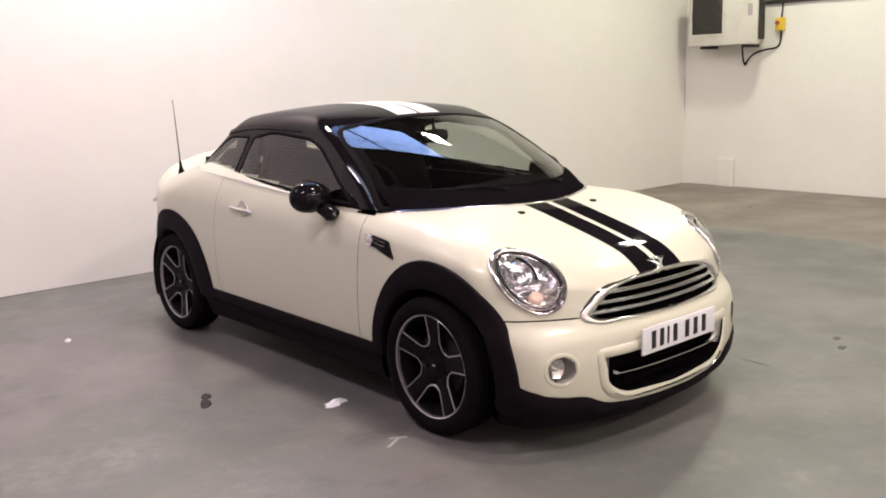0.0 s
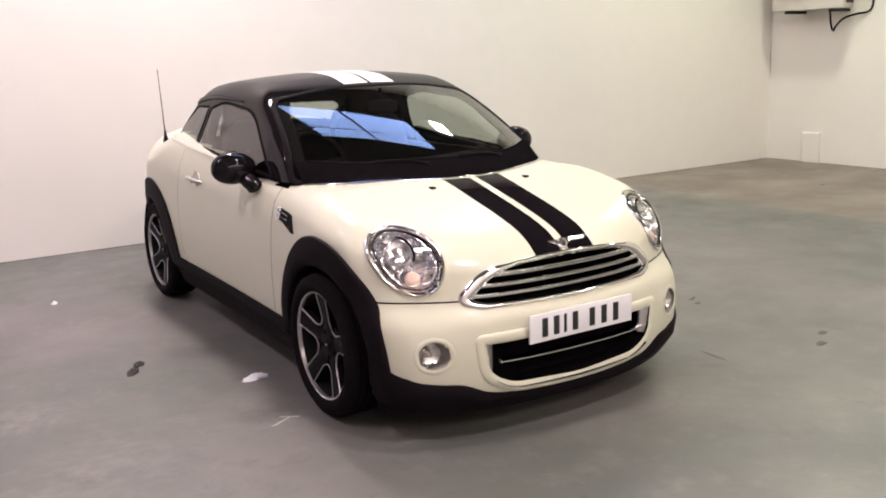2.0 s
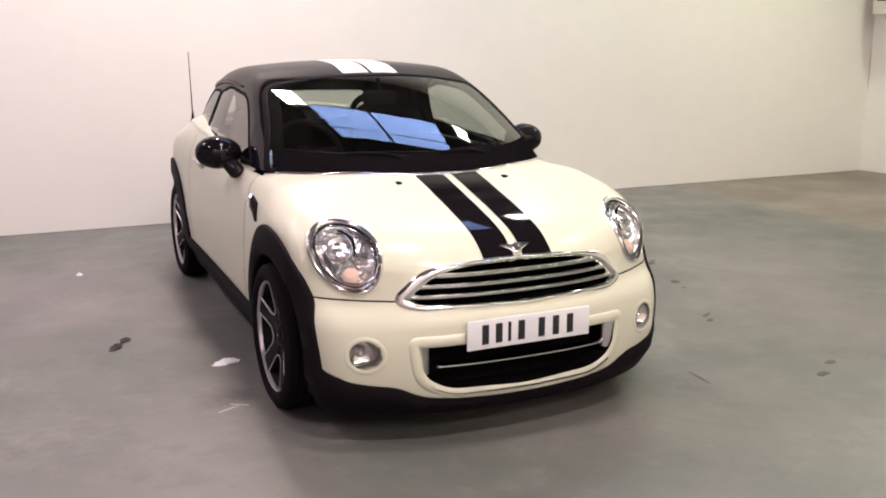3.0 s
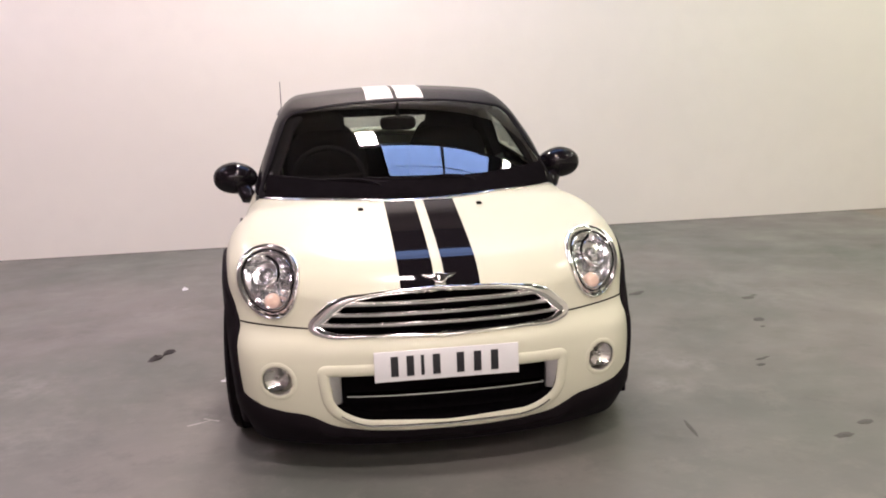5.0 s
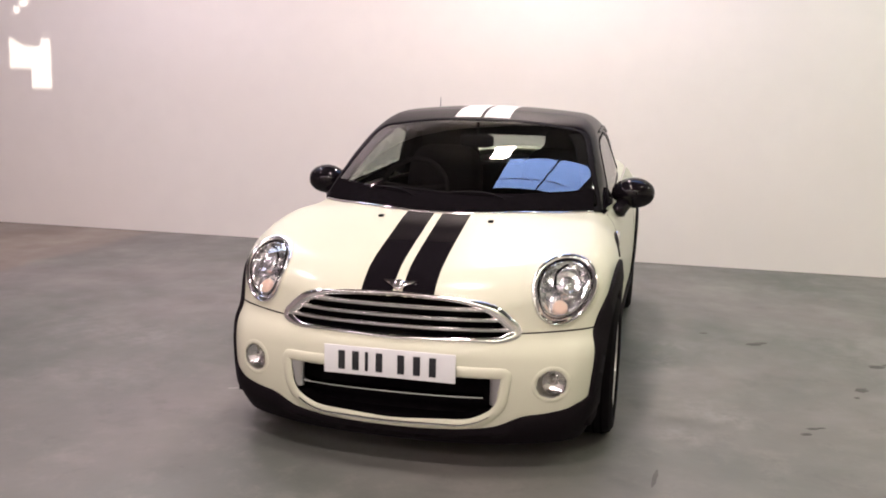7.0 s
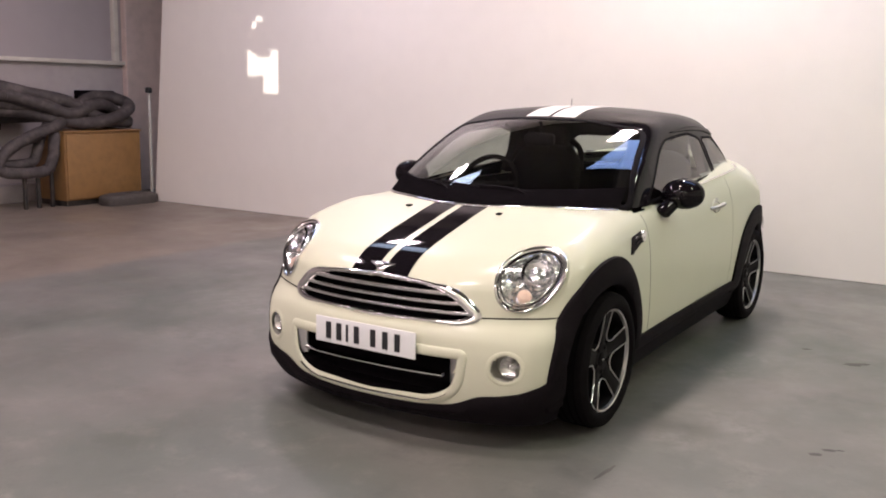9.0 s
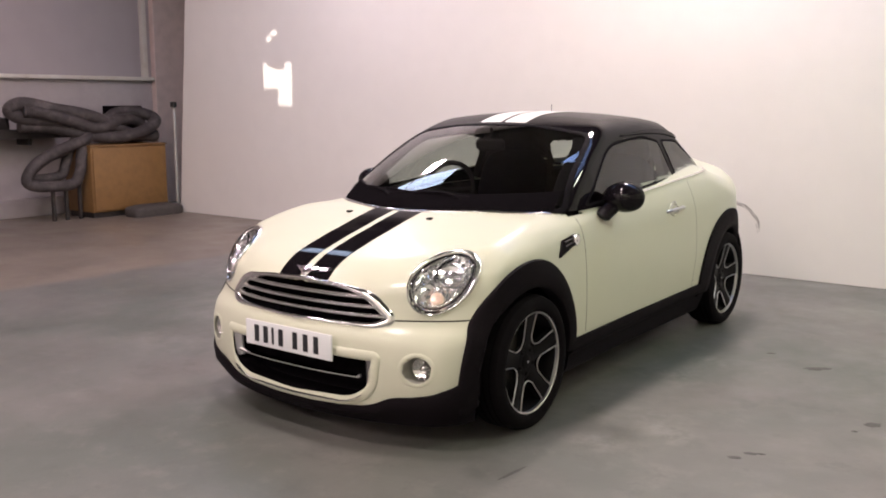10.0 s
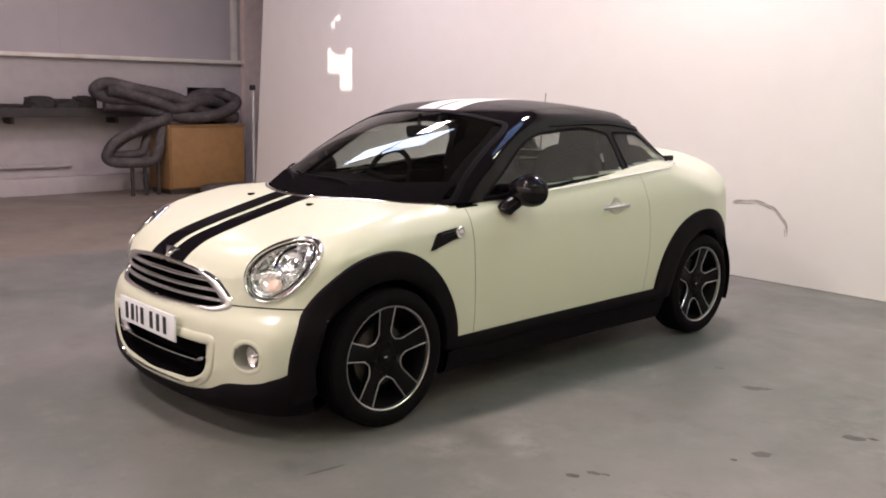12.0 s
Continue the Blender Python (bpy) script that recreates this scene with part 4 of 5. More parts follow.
# ---- mirrors, handles, side vents ----
for s in (1, -1):
    c = np.array([0.818 * s, -0.40, 0.962])
    u, v = np.meshgrid(np.linspace(0, 2 * np.pi, 32, endpoint=False), np.linspace(0, np.pi, 20), indexing="ij")
    sx, sy, sz = np.sin(v) * np.cos(u), np.cos(v), np.sin(v) * np.sin(u)
    taper = 1 - 0.15 * np.clip(-sx, 0, 1)
    P = pts(c[0] + s * 0.108 * sx, c[1] - np.where(sy > 0, 0.095 * sy, 0.040 * sy), c[2] + 0.078 * np.sign(sz) * np.abs(sz) ** 0.9 * taper)
    mir = part("door_mirror", flip((P.reshape(-1, 3), grid_faces(32, 20, True, False)), -s), BLACK_PAINT, car, "gloss black door mirror on a short stalk")
    u = np.linspace(0, 2 * np.pi, 28, endpoint=False)
    part("mirror_glass", flip((np.concatenate([pts(c[0] + s * 0.060 * np.cos(u), c[1] + 0.0410 + 0 * u, c[2] + 0.040 * np.sin(u)), c[None] + [[0, 0.0410, 0]]]), [(i, (i + 1) % 28, 28) for i in range(28)]), s), CHROME, mir)
    part("stalk", tube(path((0.795 * s, -0.425, 0.935), (0.774 * s, -0.46, 0.905), (0.755 * s, -0.49, 0.878), (0.745 * s, -0.50, 0.856), n=6), np.interp(np.linspace(0, 1, 19), [0, 0.5, 0.85, 1], [0.036, 0.038, 0.040, 0.020]), 14), BLACK_PAINT, mir)

    # door handle: a cup and a chrome bar
    t = np.linspace(0, 2 * np.pi, 32, endpoint=False)
    P = on_side(body, 0.335 + 0.055 * np.cos(t), 0.828 + 0.034 * np.sin(t), s)
    hd = part("door_handle", ribbon(P, normal(body, P), 0.010, 0.004, True), PAINT, car, "chrome bar handle over a shallow cup")
    P = on_side(body, np.linspace(0.245, 0.435, 16), 0.824 + 0.006 * np.linspace(0, 1, 16), s, 0.022)
    P[0], P[-1] = on_side(body, 0.238, 0.822, s, 0.0), on_side(body, 0.442, 0.832, s, 0.0)
    part("handle_bar", tube(P, 0.009, 10), ALLOY, hd)
    c = on_side(body, 0.335, 0.832, s, -0.004)
    part("handle_cup", lathe([(0.045, 0.0055), (0.03, 0.002), (0.001, 0.0)], c, (s, 0, 0.1), 24), ALLOY, hd)

    # side vent with its repeater lamp
    vent = rounded_poly([(-1.0, 0.728), (-0.945, 0.800), (-0.80, 0.815), (-0.788, 0.772), (-0.86, 0.760)], 0.012, 4)
    k = len(vent)
    P = on_side(body, *vent.T, s, 0.010)
    mid = on_side(body, np.array([-0.885]), np.array([0.777]), s, 0.010)
    base = on_side(body, *vent.T, s, -0.004)
    V = np.concatenate([P, base, mid])
    F = [(i, (i + 1) % k, 2 * k) for i in range(k)] + [(i, k + i, k + (i + 1) % k, (i + 1) % k) for i in range(k)]
    vn = part("side_vent", flip((V, F), s), TRIM, car, "black side vent with a round repeater lamp")
    for z in (0.772, 0.790):
        P = on_side(body, np.linspace(-0.93, -0.83, 8), z + 0.1 * np.linspace(0, 0.1, 8), s, 0.011)
        part("vent_slat", tube(P, 0.004, 6), BLACK_PAINT, vn)
    c = on_side(body, -0.803, 0.790, s, 0.006)
    part("repeater_lamp", lathe([(0.029, -0.004), (0.029, 0.006), (0.024, 0.010), (0.012, 0.009), (0.001, 0.011)], c, (s, 0, 0), 24), REFLECTOR, vn, "clear round repeater")

# ---- cowl, wipers, aerial ----
x = np.linspace(-0.655, 0.655, 81)
ybase = -1.145 + 0.85 * np.abs(x) ** 2.2
P0 = on_top(body, x, ybase - 0.022, 0.003)
P1 = on_top(body, x, ybase - 0.018, 0.006)
P2 = on_top(cabin, x * 0.985, ybase + 0.055, 0.012, 0.5)
P3 = on_top(cabin, x * 0.98, ybase + 0.105, 0.008, 0.5)
V = np.stack([P0, P1, P2, P3], 1)
part("cowl", (V.reshape(-1, 3), grid_faces(81, 4)), CAVITY, car, "black panel along the foot of the windscreen")
P = on_top(body, x, ybase - 0.034, 0.002)
part("cowl_trim", ribbon(P, normal(body, P), 0.013, 0.006, False, HALF_ROUND), CHROME, car, "thin bright trim round the windscreen foot")
for x0, x1, y0 in ((0.30, -0.22, -0.93), (-0.12, -0.60, -0.98)):
    t = np.linspace(0, 1, 24)
    xs = x0 + (x1 - x0) * t
    P = on_top(cabin, xs, -1.085 + 0.83 * np.abs(xs) ** 2.2 + 0.025 + 0.035 * t, 0.008, 0.5)
    wp = part("wiper", tube(P, 0.0055, 6), SEAL, car, "black windscreen wiper")
    part("wiper_arm", tube(path(on_top(body, x0 + 0.03, -1.10 + 0.83 * abs(x0 + 0.03) ** 2.2, 0.01, 0.5), P[4] + [0, -0.008, 0.008], P[12] + [0, -0.004, 0.006], n=6), 0.007, 6), SEAL, wp)

base = on_top(body, -0.632, 1.315, 0.0)
ant = part("aerial", lathe([(0.020, -0.01), (0.018, 0.012), (0.010, 0.035), (0.006, 0.075), (0.0035, 0.08)], base, (0, 0.10, 1), 16), SEAL, car, "thin black rod aerial on the rear wing")
part("aerial_rod", tube([base + np.array([0, 0.1 * h, h]) for h in (0.06, 0.25, 0.45)], [0.0042, 0.003, 0.002], 8), SEAL, ant)

# spoiler at the foot of the rear window, its ends black
xs = np.linspace(-0.42, 0.42, 31)
ys = 1.33 - 0.22 * xs**2
base = on_top(body, xs, ys, 0.0)
blade = np.stack([pts(xs, ys + d, base[:, 2] + h) for d, h in ((-0.05, 0.010), (-0.01, 0.020), (0.05, 0.026))], 1)
spoiler = part("rear_spoiler", slab(blade, pts(0 * blade[..., 0], 0, 1), 0.012), PAINT, car, "low cream spoiler blade with black ends")
for s in (1, -1):
    c = on_top(body, 0.435 * s, 1.29, 0.012)
    part("spoiler_end", box(*c, 0.026, 0.10, 0.034, 0.008), BLACK_PAINT, spoiler)

# ---- inside the car ----
y = np.linspace(-1.02, -0.42, 14)
x = np.linspace(-0.62, 0.62, 25)
Z = 0.925 + 0.02 * np.sin(np.pi * (y[None, :] + 1.02) / 0.6) - 0.10 * np.clip((y[None, :] + 0.52) / 0.1, 0, 1) ** 2 + 0.015 * np.exp(-((x[:, None] + 0.36) / 0.16) ** 2)
P = pts(x[:, None] + 0 * y[None, :], y[None, :] + 0.45 * np.abs(x[:, None]) ** 2.2, Z)
dash = part("dashboard", slab(P, pts(0 * Z, 0 * Z, 0 * Z + 1), 0.30), CABIN, car, "black dashboard")
t = np.linspace(0, 2 * np.pi, 36, endpoint=False)
cw = np.array([-0.36, -0.30, 0.905])
up, rt = np.array([0, 0.38, 0.925]), np.array([1.0, 0, 0])
wheel_rim = cw + 0.185 * (np.cos(t)[:, None] * rt + np.sin(t)[:, None] * up)
st = part("steering_wheel", tube(wheel_rim, 0.015, 10, True), CABIN, car, "black steering wheel")
for a in (0.2, np.pi - 0.2, -np.pi / 2):
    part("steering_spoke", tube([cw, cw + 0.18 * (np.cos(a) * rt + np.sin(a) * up)], [0.03, 0.015], 8), CABIN, st)
part("steering_hub", lathe([(0.001, 0.03), (0.05, 0.025), (0.065, 0.0)], cw, (0, 0.925, -0.38), 20), CABIN, st)


def cushion(cx, cy, cz, sx, sy, sz, tilt):
    """A padded block, rounder towards its edges."""
    u, v = np.meshgrid(np.linspace(0, 2 * np.pi, 24, endpoint=False), np.linspace(0.02, np.pi - 0.02, 14), indexing="ij")
    q = lambda w, e: np.sign(w) * np.abs(w) ** e
    X, Y, Zc = q(np.sin(v), 0.5) * q(np.cos(u), 0.5) * sx / 2, q(np.sin(v), 0.5) * q(np.sin(u), 0.5) * sy / 2, q(np.cos(v), 0.5) * sz / 2
    c, sn = math.cos(tilt), math.sin(tilt)
    return pts(cx + X, cy + Y * c + Zc * sn, cz + Zc * c - Y * sn).reshape(-1, 3), [f[::-1] for f in grid_faces(24, 14, True, False)]


for s in (1, -1):
    seat = part("seat", cushion(0.35 * s, 0.05, 0.50, 0.48, 0.52, 0.18, -0.15), CABIN, car, "black car seat with headrest")
    part("seat_back", cushion(0.355 * s, 0.37, 0.80, 0.47, 0.14, 0.67, 0.30), CABIN, seat)
    part("headrest", cushion(0.385 * s, 0.50, 1.145, 0.29, 0.09, 0.18, 0.15), CABIN, seat)
    part("door_card", box(0.655 * s, 0.0, 0.62, 0.05, 1.5, 0.60, 0.02), CABIN, car)
for s in (1, -1):
    # dark strip added inside the pillar to block pale views through the side glass
    edge_line = [(x * s, z) for x, z in ((0.655, 0.945), (0.622, 1.03), (0.587, 1.12), (0.553, 1.20), (0.510, 1.252))]
    P = on_front(cabin, *path(*edge_line, n=6).T, -0.022)
    part("pillar_blocker", ribbon(P, normal(cabin, P), 0.075, 0.012), CABIN, car, "dark inner pillar strip added to block the view")
    yy, zz = np.meshgrid(np.linspace(0.44, 0.64, 6), np.linspace(0.95, 1.22, 8), indexing="ij")
    P = on_side(cabin, yy, zz, s, -0.014)
    yq, zq = np.meshgrid(np.linspace(0.66, 0.98, 8), np.linspace(0.99, 1.155, 6), indexing="ij")
    Q = on_side(cabin, yq, zq - 0.10 * (yq - 0.66), s, -0.045)
    # dark panel added to darken the quarter window
    part("quarter_blocker", slab(Q, normal(cabin, Q), 0.02), CABIN, car)
    # enlarged to block the pale view through the side glass
    part("inner_pillar", slab(P, normal(cabin, P), 0.05), CABIN, car)
part("rear_bulkhead", box(0, 0.80, 0.66, 1.26, 0.05, 0.66, 0.02), CABIN, car)
part("parcel_shelf", box(0, 1.05, 0.955, 1.10, 0.50, 0.03, 0.01), CABIN, car)
part("undertray", box(0, 0, 0.175, 1.08, 3.1, 0.05, 0.01), CAVITY, car)
part("cabin_floor", box(0, -0.05, 0.30, 1.32, 1.7, 0.04, 0.01), CABIN, car)
part("mirror_stem", tube([(0, -0.38, 1.22), (0, -0.37, 1.29)], 0.009, 8), CABIN, car)
part("rear_view_mirror", cushion(0.0, -0.38, 1.196, 0.18, 0.04, 0.070, -0.1), CABIN, car, "black rear view mirror")
for s in (1, -1):
    part("roll_hoop", tube(path((0.20 * s, 0.62, 0.95), (0.22 * s, 0.62, 1.10), (0.35 * s, 0.62, 1.16), (0.48 * s, 0.62, 1.10), (0.50 * s, 0.62, 0.95), n=6), 0.02, 8), CABIN, car)

# ---- things along the walls ----
ac = thing("air_conditioner", "old white outdoor air conditioner high on the wall", "air conditioner", at=(7.15, 2.22, 1.77))
AX, AY0, AY1, AZ0, AZ1 = 6.96, 1.80, 2.74, 1.77, 2.47
part("casing", plate_mesh(AX, 7.12, AY0, AY1, AZ0, AZ1, 0.02), WHITE_METAL, ac, "stained cream casing")
part("back_cover", plate_mesh(7.122, 7.27, AY0 + 0.16, AY1 - 0.02, AZ0 + 0.02, AZ1, 0.01), STEEL, ac)
part("side_cover", plate_mesh(AX + 0.03, 7.115, AY0 - 0.014, AY0 - 0.002, AZ0 + 0.05, AZ1, 0.004), STEEL, ac, "dark side cover")
part("fan_frame", cat(plate_mesh(AX - 0.012, AX - 0.001, 2.235, 2.70, 1.885, 1.91, 0.004), plate_mesh(AX - 0.012, AX - 0.001, 2.235, 2.255, 1.912, 2.44, 0.004),
                      plate_mesh(AX - 0.012, AX - 0.001, 2.68, 2.70, 1.912, 2.44, 0.004)), WHITE_METAL, ac)
part("fan_panel", plate_mesh(AX - 0.005, AX - 0.002, 2.257, 2.678, 1.912, 2.44, 0.001), STEEL, ac, "brown-grey fan panel")
# closed disc; the shade inside the opening is put into its colour
part("fan_opening", lathe([(0.215, 0.001), (0.205, 0.006), (0.19, 0.002), (0.001, 0.001)], (AX - 0.005, 2.465, 2.15), (-1, 0, 0), 40), material("fan_shadow", (0.040, 0.033, 0.028), 0.8, grain=0.3), ac, "dark round fan opening")
for r in (0.06, 0.11, 0.16):
    t = np.linspace(0, 2 * np.pi, 40, endpoint=False)
    part("fan_guard", tube(pts(AX - 0.014, 2.465 + r * np.cos(t), 2.15 + r * np.sin(t)), 0.003, 6, True), STEEL, ac)
part("label_plate", plate_mesh(AX - 0.003, AX + 0.001, 1.86, 1.92, 2.10, 2.24, 0.001), GREY_WALL, ac, "faded grey sticker")
for y in (1.98, 2.55):
    part("bracket", plate_mesh(7.0, 7.348, y, y + 0.04, AZ0 - 0.035, AZ0 - 0.001, 0.004), STEEL, ac)
iso = thing("isolator_switch", "yellow isolator switch with a red knob on the wall", "switch", at=(7.33, 1.71, 1.99))
part("switch_box", plate_mesh(7.28, 7.349, 1.645, 1.745, 1.92, 2.07, 0.01), YELLOW, iso)
part("knob", lathe([(0.026, 0.0), (0.024, 0.02), (0.001, 0.022)], (7.28, 1.715, 2.01), (-1, 0, 0), 16), material("red_knob", (0.35, 0.05, 0.03), 0.4, grain=0.1), iso, "dark red knob")
cable = tagged(build("cable", tube(path((7.12, 2.08, 1.775), (7.13, 2.07, 1.62), (7.15, 2.05, 1.53), (7.17, 2.03, 1.58), (7.22, 1.97, 1.66), (7.30, 1.86, 1.705), (7.335, 1.76, 1.72), (7.335, 1.705, 1.78), (7.335, 1.695, 1.925), n=8), 0.011, 8), SEAL), "black cable looping from the air conditioner to its switch", "cable")
cable_up = tagged(build("cable", tube(path((7.335, 1.695, 2.065), (7.335, 1.685, 2.2), (7.335, 1.68, 2.4), (7.335, 1.67, 3.0), n=6), 0.010, 8), SEAL), "black cable rising up the wall from a switch", "cable")
trunk = tagged(build("trunking", plate_mesh(7.32, 7.349, -4.0, 1.93, 2.235, 2.285, 0.006), STEEL, False), "dark cable trunking along the wall", "trunking", kind="structure")
tagged(build("pipe_casing", plate_mesh(7.29, 7.348, 2.27, 2.50, 0.0, 0.36, 0.018), PLASTER, False), "low white boxed-in pipe at the foot of the wall", "pipe casing", kind="structure")

# the dirty joint between floor and walls, its shade painted in, of uneven width
dirt = np.random.RandomState(5)
for a, b in (((-7.2, BACK - 0.004), (RIGHT - 0.01, BACK - 0.004)), ((RIGHT - 0.004, BACK - 0.02), (RIGHT - 0.004, -4.0))):
    k = 260
    P = np.linspace((*a, 0.0006), (*b, 0.0006), k)
    w = 0.010 + 0.020 * np.convolve(dirt.random_sample(k + 6), np.ones(7) / 7, "valid") * (dirt.random_sample(k) > 0.25)
    tagged(build("floor_joint", ribbon(P, np.tile([0, 0, 1.0], (k, 1)), w, 0.002), GRIME), "thin dirty joint between floor and wall, shade painted in", "joint", kind="structure")

# shelf with hoses on the left wall
shelf = thing("wall_shelf", "dark long shelf board on the grey wall", "shelf", at=(-8.2, 0.5, 1.05))
part("shelf_board", plate_mesh(-8.39, -8.03, -3.0, 2.0, 1.00, 1.06, 0.008), SHELF_DARK, shelf)
part("shelf_edge", plate_mesh(-8.028, -8.0, -3.0, 2.0, 0.985, 1.10, 0.006), SHELF_DARK, shelf, "dark front edge")
for y in (-2.0, 0.2, 1.5):
    part("bracket", plate_mesh(-8.39, -8.1, y, y + 0.04, 0.90, 0.998, 0.004), STEEL, shelf)
plinth = tagged(build("plinth", plate_mesh(-8.398, -8.22, FRONT, 3.5, 0.0, 0.22, 0.015), GREY_WALL, False), "low grey concrete plinth along the wall", "plinth", kind="structure")
pipe = tagged(build("wall_pipe", tube([(-8.36, -4.0, 0.36), (-8.36, 1.0, 0.36)], 0.030, 10), GREY_WALL), "grey pipe running low along the wall", "pipe")

cab = thing("cabinet", "tan wooden cabinet against the corner", "cabinet", at=(-7.7, 2.45, 0))
part("carcass", plate_mesh(-8.0, -7.42, 1.90, 3.0, 0.07, 0.88, 0.008), WOOD, cab)
part("door_panel", plate_mesh(-7.418, -7.40, 1.92, 2.98, 0.09, 0.86, 0.006), WOOD, cab)
part("plinth", plate_mesh(-7.98, -7.46, 1.93, 2.97, 0.0, 0.068, 0.004), STEEL, cab)
part("top", plate_mesh(-8.02, -7.40, 1.89, 3.01, 0.882, 0.90, 0.005), WOOD, cab)


def hose(label, r, *p):
    return tagged(build("hose", tube(path(*p, n=14), r, 14, False, 0.07), HOSE), label, "hose", "hoses piled on the cabinet and shelf")


hose("grey corrugated hose bent double across shelf and cabinet", 0.082, (-7.62, 3.0, 0.99), (-7.6, 2.58, 1.03), (-7.62, 2.1, 1.24), (-7.7, 1.62, 1.34), (-7.78, 1.28, 1.41), (-7.82, 1.13, 1.33), (-7.8, 1.26, 1.24), (-7.78, 1.6, 1.20), (-7.72, 2.0, 1.12), (-7.78, 2.5, 1.14), (-7.85, 2.95, 1.2))
hose("grey corrugated hose lying over the cabinet", 0.078, (-7.8, 3.0, 1.05), (-7.72, 2.75, 1.18), (-7.6, 2.45, 1.20), (-7.56, 2.1, 1.10), (-7.62, 1.8, 1.20), (-7.7, 1.45, 1.30), (-7.74, 1.25, 1.32))
hose("dark grey corrugated hose coiled on the cabinet", 0.078, (-7.85, 1.25, 1.14), (-7.8, 1.6, 1.13), (-7.62, 1.98, 1.03), (-7.52, 2.3, 0.985), (-7.5, 2.7, 1.05), (-7.56, 2.95, 1.16), (-7.7, 3.0, 1.24), (-7.78, 2.8, 1.30), (-7.74, 2.5, 1.28), (-7.66, 2.25, 1.16))
hose("grey corrugated hose hanging in a loop beside the cabinet", 0.068, (-7.62, 2.02, 1.03), (-7.52, 1.9, 0.97), (-7.5, 1.55, 0.86), (-7.5, 1.24, 0.71), (-7.5, 1.11, 0.53), (-7.5, 1.2, 0.45), (-7.5, 1.45, 0.43), (-7.5, 1.70, 0.45), (-7.5, 1.80, 0.60), (-7.52, 1.84, 0.80), (-7.62, 1.98, 1.0))
hose("grey corrugated hose hanging in a loop beside the cabinet", 0.062, (-7.72, 1.95, 1.06), (-7.64, 1.75, 0.86), (-7.64, 1.48, 0.77), (-7.64, 1.26, 0.62), (-7.63, 1.22, 0.53), (-7.63, 1.4, 0.52), (-7.63, 1.62, 0.55), (-7.64, 1.70, 0.7), (-7.66, 1.78, 0.9))
box_ = tagged(build("storage_box", plate_mesh(-7.98, -7.86, 2.46, 2.98, 0.901, 1.38, 0.012), CAVITY, False), "dark flat box standing on the cabinet", "box")
stand = thing("hose_stand", "small dark steel stand beside the cabinet", "stand", at=(-7.6, 1.6, 0))
for y in (1.45, 1.62, 1.80):
    part("leg", plate_mesh(-7.6, -7.56, y, y + 0.04, 0, 0.42, 0.004), STEEL, stand)
part("rail", plate_mesh(-7.605, -7.555, 1.42, 1.86, 0.421, 0.45, 0.004), STEEL, stand)
sack = [(x, y, max(z, 0.0)) for x, y, z in cushion(-7.2, 2.62, 0.05, 0.36, 0.75, 0.18, 0.0)[0]]
tagged(build("sack", (sack, cushion(-7.2, 2.62, 0.05, 0.36, 0.75, 0.18, 0.0)[1]), GRIME), "dark crumpled sack on the floor before a cabinet", "sack")
post = thing("corner_post", "pale metal post with a dark bolt at the partition's end", "post", at=(-7.32, 3.08, 0))
part("pole", plate_mesh(-7.332, -7.308, 3.07, 3.10, 0, 1.36, 0.006), WHITE_METAL, post)
part("bolt", box(-7.31, 3.07, 1.395, 0.07, 0.06, 0.07, 0.012), STEEL, post, "dark bolt head")

# rub marks on the partition behind the car: short broken strokes along an arc
SCUFF = material("scuff", (0.37, 0.34, 0.31), 0.8, grain=0.4, grain_scale=40)
RAG = material("dark_rag", (0.030, 0.025, 0.024), 0.85, grain=0.4, grain_scale=20)
arc = path((-0.08, BACK - 0.0015, 0.590), (-0.01, BACK - 0.0015, 0.606), (0.12, BACK - 0.0015, 0.612), (0.24, BACK - 0.0015, 0.585), (0.32, BACK - 0.0015, 0.53), (0.375, BACK - 0.0015, 0.46), (0.392, BACK - 0.0015, 0.37), n=10)
faint = material("faint_scuff", (0.52, 0.49, 0.45), 0.8, grain=0.3, grain_scale=25)
k = len(arc)
ww = 0.020 * np.sin(np.linspace(0.15, np.pi - 0.1, k)) ** 0.5 + 0.004 * np.sin(np.linspace(0, 23, k))
tagged(build("scuff_mark", ribbon(arc + [0, 0.0006, -0.004], np.tile([0, -1.0, 0], (k, 1)), ww, 0.0006), faint), "pale grey curved smear on the white partition", "scuff mark", "rub marks on the wall")
stroke = random.Random(8)
for a, b, w, shift in ((0, 14, 0.016, 0.0), (2, 20, 0.009, -0.022), (15, 27, 0.010, 0.006), (22, 34, 0.008, -0.014), (29, 41, 0.012, 0.004), (38, 50, 0.008, -0.012), (44, 58, 0.010, 0.004), (50, 60, 0.005, -0.024)):
    pp = arc[a:b] + np.array([0.6 * shift, 0, shift])
    k = len(pp)
    ww = 1.25 * w * (0.25 + 0.75 * np.sin(np.linspace(0.1, np.pi - 0.1, k))) * np.array([0.6 + 0.6 * stroke.random() for _ in range(k)])
    tagged(build("scuff_mark", ribbon(pp, np.tile([0, -1.0, 0], (k, 1)), ww, 0.0010), SCUFF), "faint grey rub mark on the white partition", "scuff mark", "rub marks on the wall")

# a thin uneven dark line in the corner between partition and side wall
k = 24
zz = np.linspace(0.98, 1.42, k)
tagged(build("corner_seam", ribbon(pts(RIGHT - 0.006 - 0.004 * np.sin(zz * 21), BACK - 0.0015, zz), np.tile([0, -1.0, 0], (k, 1)), 0.011 * np.sin(np.linspace(0.2, np.pi - 0.2, k)) + 0.003 * np.sin(zz * 90), 0.0008), SCUFF), "thin dark line in the corner of the walls", "seam", kind="structure")

# litter and drips on the floor
rng = random.Random(4)


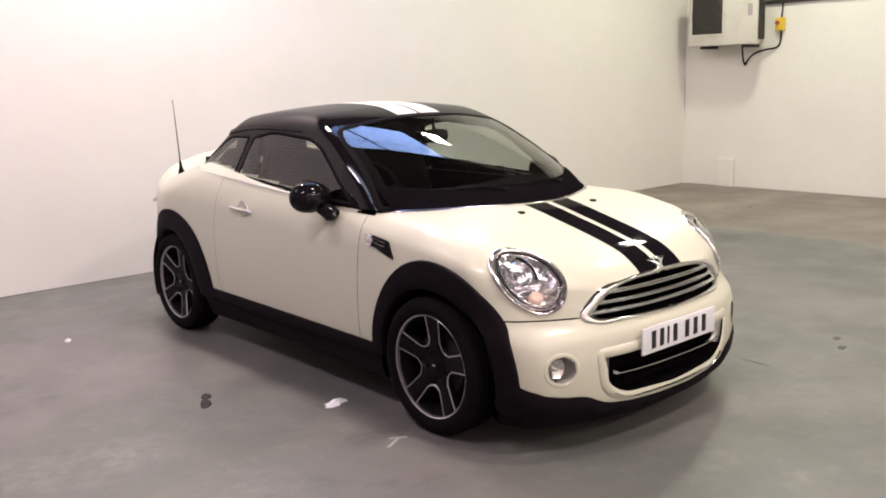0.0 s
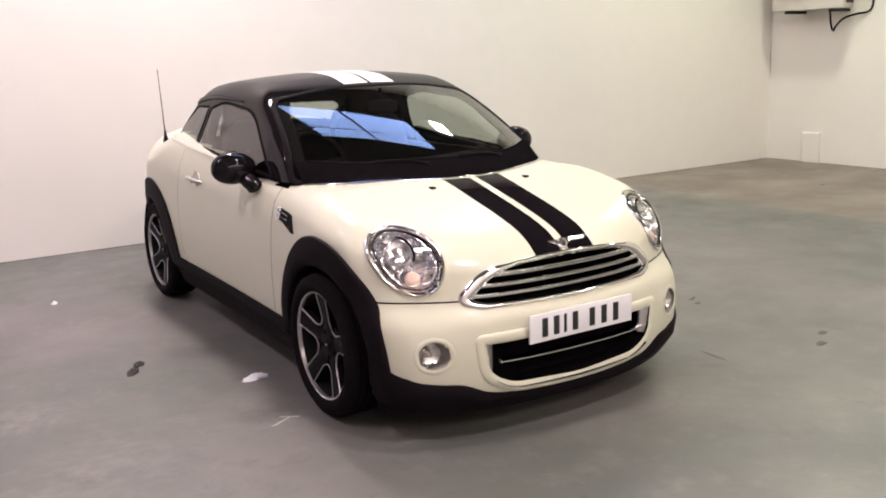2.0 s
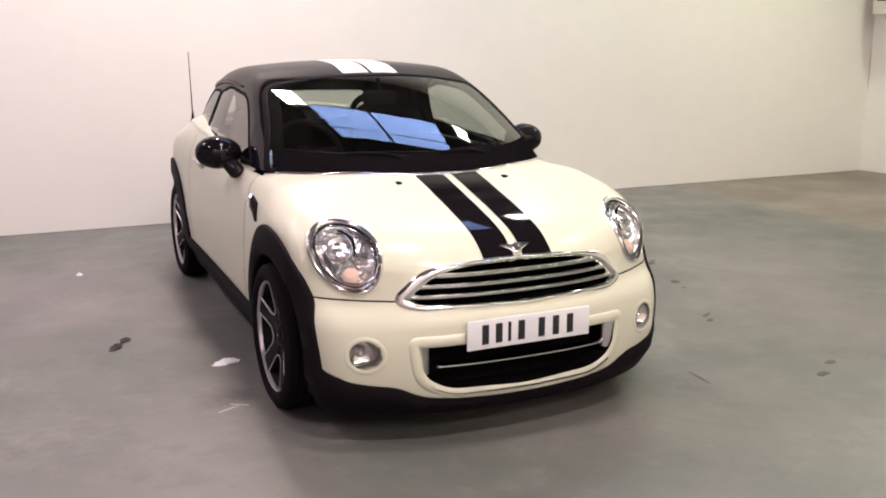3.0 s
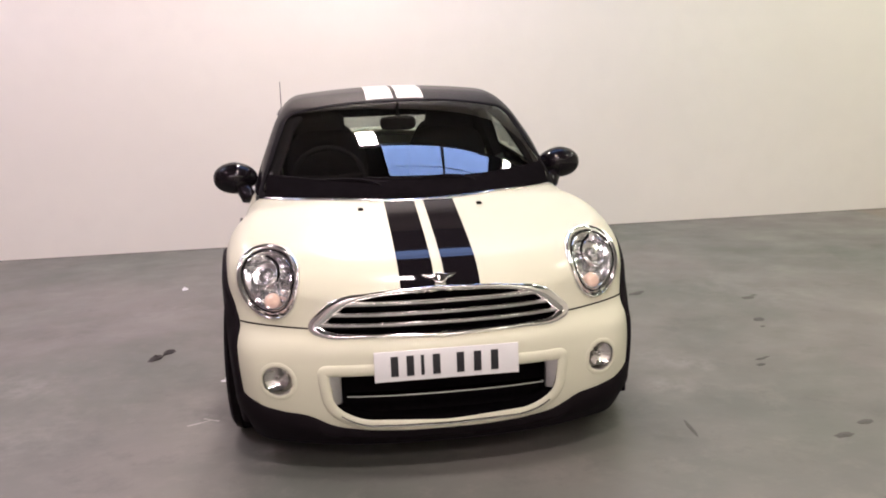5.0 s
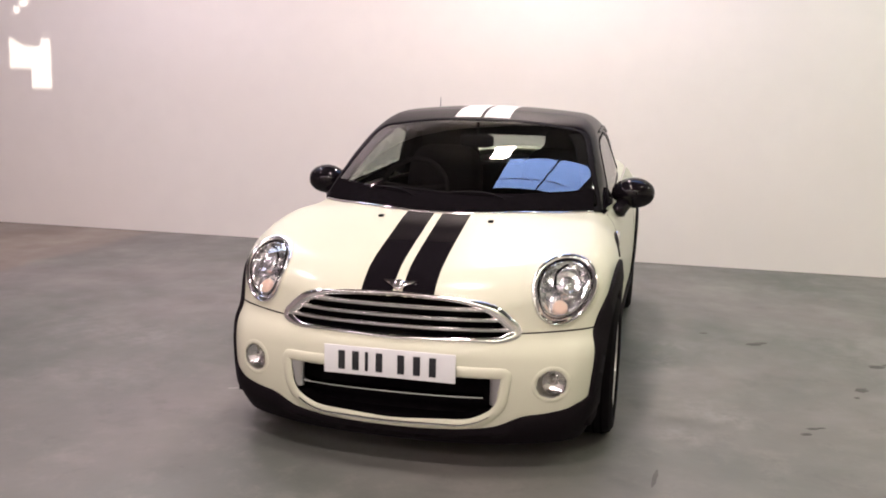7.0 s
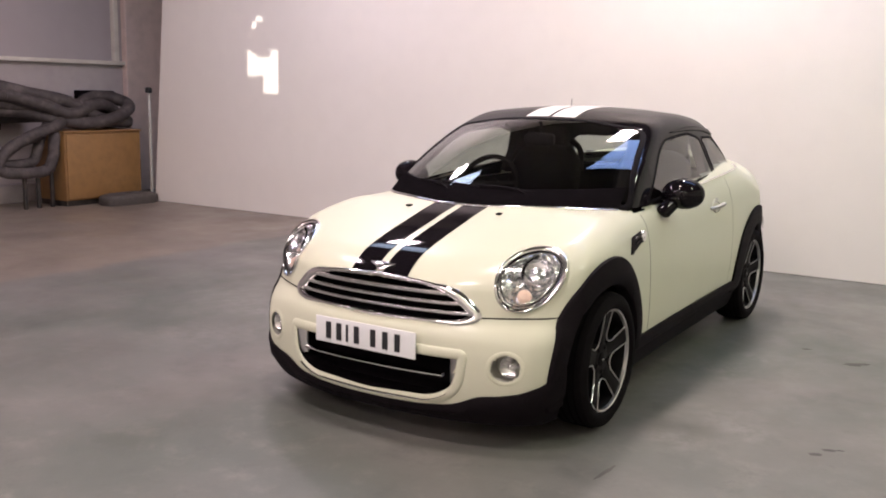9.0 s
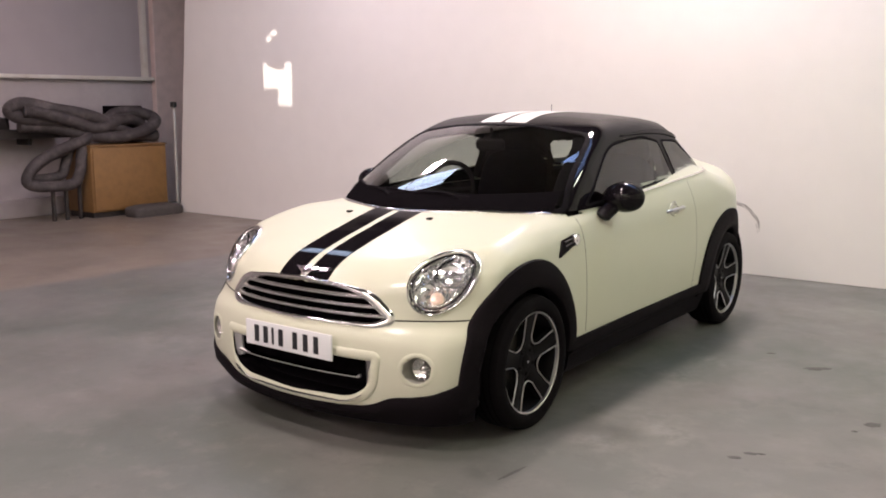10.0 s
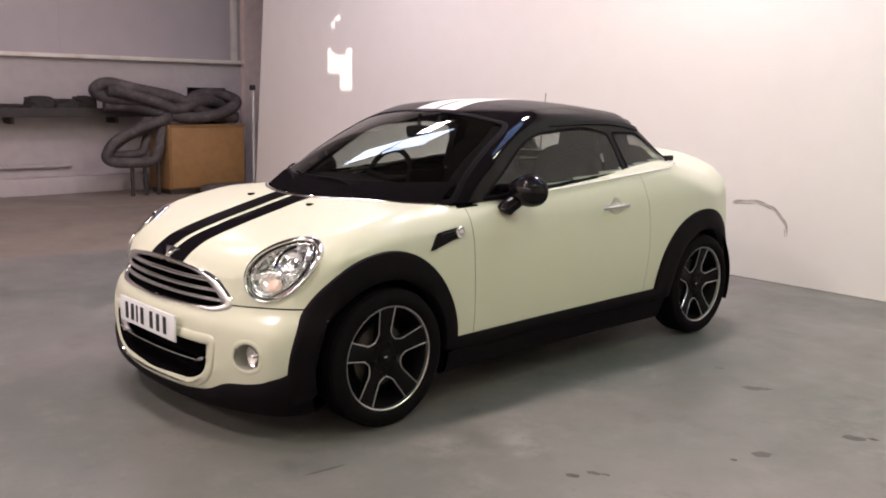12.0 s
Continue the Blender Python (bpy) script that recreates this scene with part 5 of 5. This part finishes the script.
def flake(x, y, size, height, mat, label, category, long=1.6, turn=0.0):
    """A crumpled scrap: an uneven little mound."""
    n, m = 14, 5
    V, F = [], []
    for j in range(m):
        k = j / (m - 1)
        for i in range(n):
            a = 2 * math.pi * i / n
            r = size * (1 - k * 0.92) * (0.7 + 0.5 * rng.random())
            px, py = r * long * math.cos(a), r * math.sin(a)
            V.append((x + px * math.cos(turn) - py * math.sin(turn), y + px * math.sin(turn) + py * math.cos(turn), 0.0005 + height * k**0.6 * (0.5 + 0.7 * rng.random()) if j else 0.0005))
    F = grid_faces(m, n, False, True) + [tuple((m - 1) * n + i for i in range(n))]
    return tagged(build(category.replace(" ", "_"), (V, F), mat), label, category)


def rag(x, y, z, sx, sy, sz, seed):
    """A crumpled cloth: a padded lump with dents."""
    V, F = cushion(x, y, z + sz / 2, sx, sy, sz, 0.0)
    r = np.random.RandomState(seed)
    V = np.asarray(V) + r.uniform(-0.18, 0.18, (len(V), 3)) * np.array([sx, sy, sz]) * 0.5
    V[:, 2] = np.maximum(V[:, 2], z)
    return tagged(build("rag", (V, F), RAG), "dark crumpled rag lying on the wall shelf", "rag", "rags on the shelf")


for k, (y, sy, sz) in enumerate(((-0.45, 0.30, 0.08), (-0.10, 0.30, 0.06), (0.22, 0.34, 0.08), (0.56, 0.34, 0.17), (0.86, 0.32, 0.14), (1.12, 0.26, 0.18))):
    rag(-8.14, y, 1.0605, 0.20, sy, sz, k)
flake(-1.322, -0.178, 0.030, 0.020, RAG, "crumpled dark scrap of rubber on the floor", "rubber scrap", 1.9, 1.09)
flake(-1.272, -0.085, 0.026, 0.016, RAG, "crumpled dark scrap of rubber on the floor", "rubber scrap", 1.9, 1.09)
flake(-0.873, -0.621, 0.040, 0.02, CARD, "torn white scrap of paper on the floor", "paper scrap", 1.7, 0.2)
flake(-1.386, 1.449, 0.018, 0.02, CARD, "small white scrap of paper on the floor", "paper scrap", 1.3, 0.4)
for x, y, d, lg, tn in ((1.55, 0.48, 0.040, 1.7, 0.6), (1.60, 0.52, 0.022, 1.5, 0.2), (2.005, -0.28, 0.038, 1.3, 0.9), (2.166, 0.193, 0.038, 1.5, 0.4), (2.23, 0.24, 0.016, 1.8, 0.1), (1.645, -1.03, 0.024, 1.5, 0.5), (1.68, -0.95, 0.020, 1.8, 0.4), (1.72, -0.93, 0.010, 2.6, 0.3),
                        (1.55, -1.904, 0.030, 1.6, 0.3), (1.70, -1.80, 0.024, 2.2, 0.4), (1.26, 0.65, 0.018, 2.0, 0.4), (1.96, -0.42, 0.014, 1.3, 0.7), (5.9, 1.2, 0.025, 2.0, 0.2)):
    flake(x, y, d * 0.85, 0.003, SMEAR, "dark dried smear on the concrete floor", "floor smear", lg, tn)
flake(1.008, -1.70, 0.009, 0.002, material("faint_oil", (0.085, 0.08, 0.072), 0.6, grain=0.3), "faint dark stroke on the concrete floor", "floor smear", 11.0, 1.5)
chalk = material("chalk", (0.42, 0.41, 0.38), 0.9, grain=0.3, grain_scale=60)
for a, b in (((-1.03, -1.215), (-0.93, -1.165)), ((-0.97, -1.14), (-0.90, -1.185))):
    P = np.linspace((*a, 0.0006), (*b, 0.0006), 8)
    tagged(build("chalk_mark", ribbon(P, np.tile([0, 0, 1.0], (8, 1)), 0.012, 0.0008), chalk), "pale chalk stroke on the concrete floor", "chalk mark", "chalk strokes by the wheel")
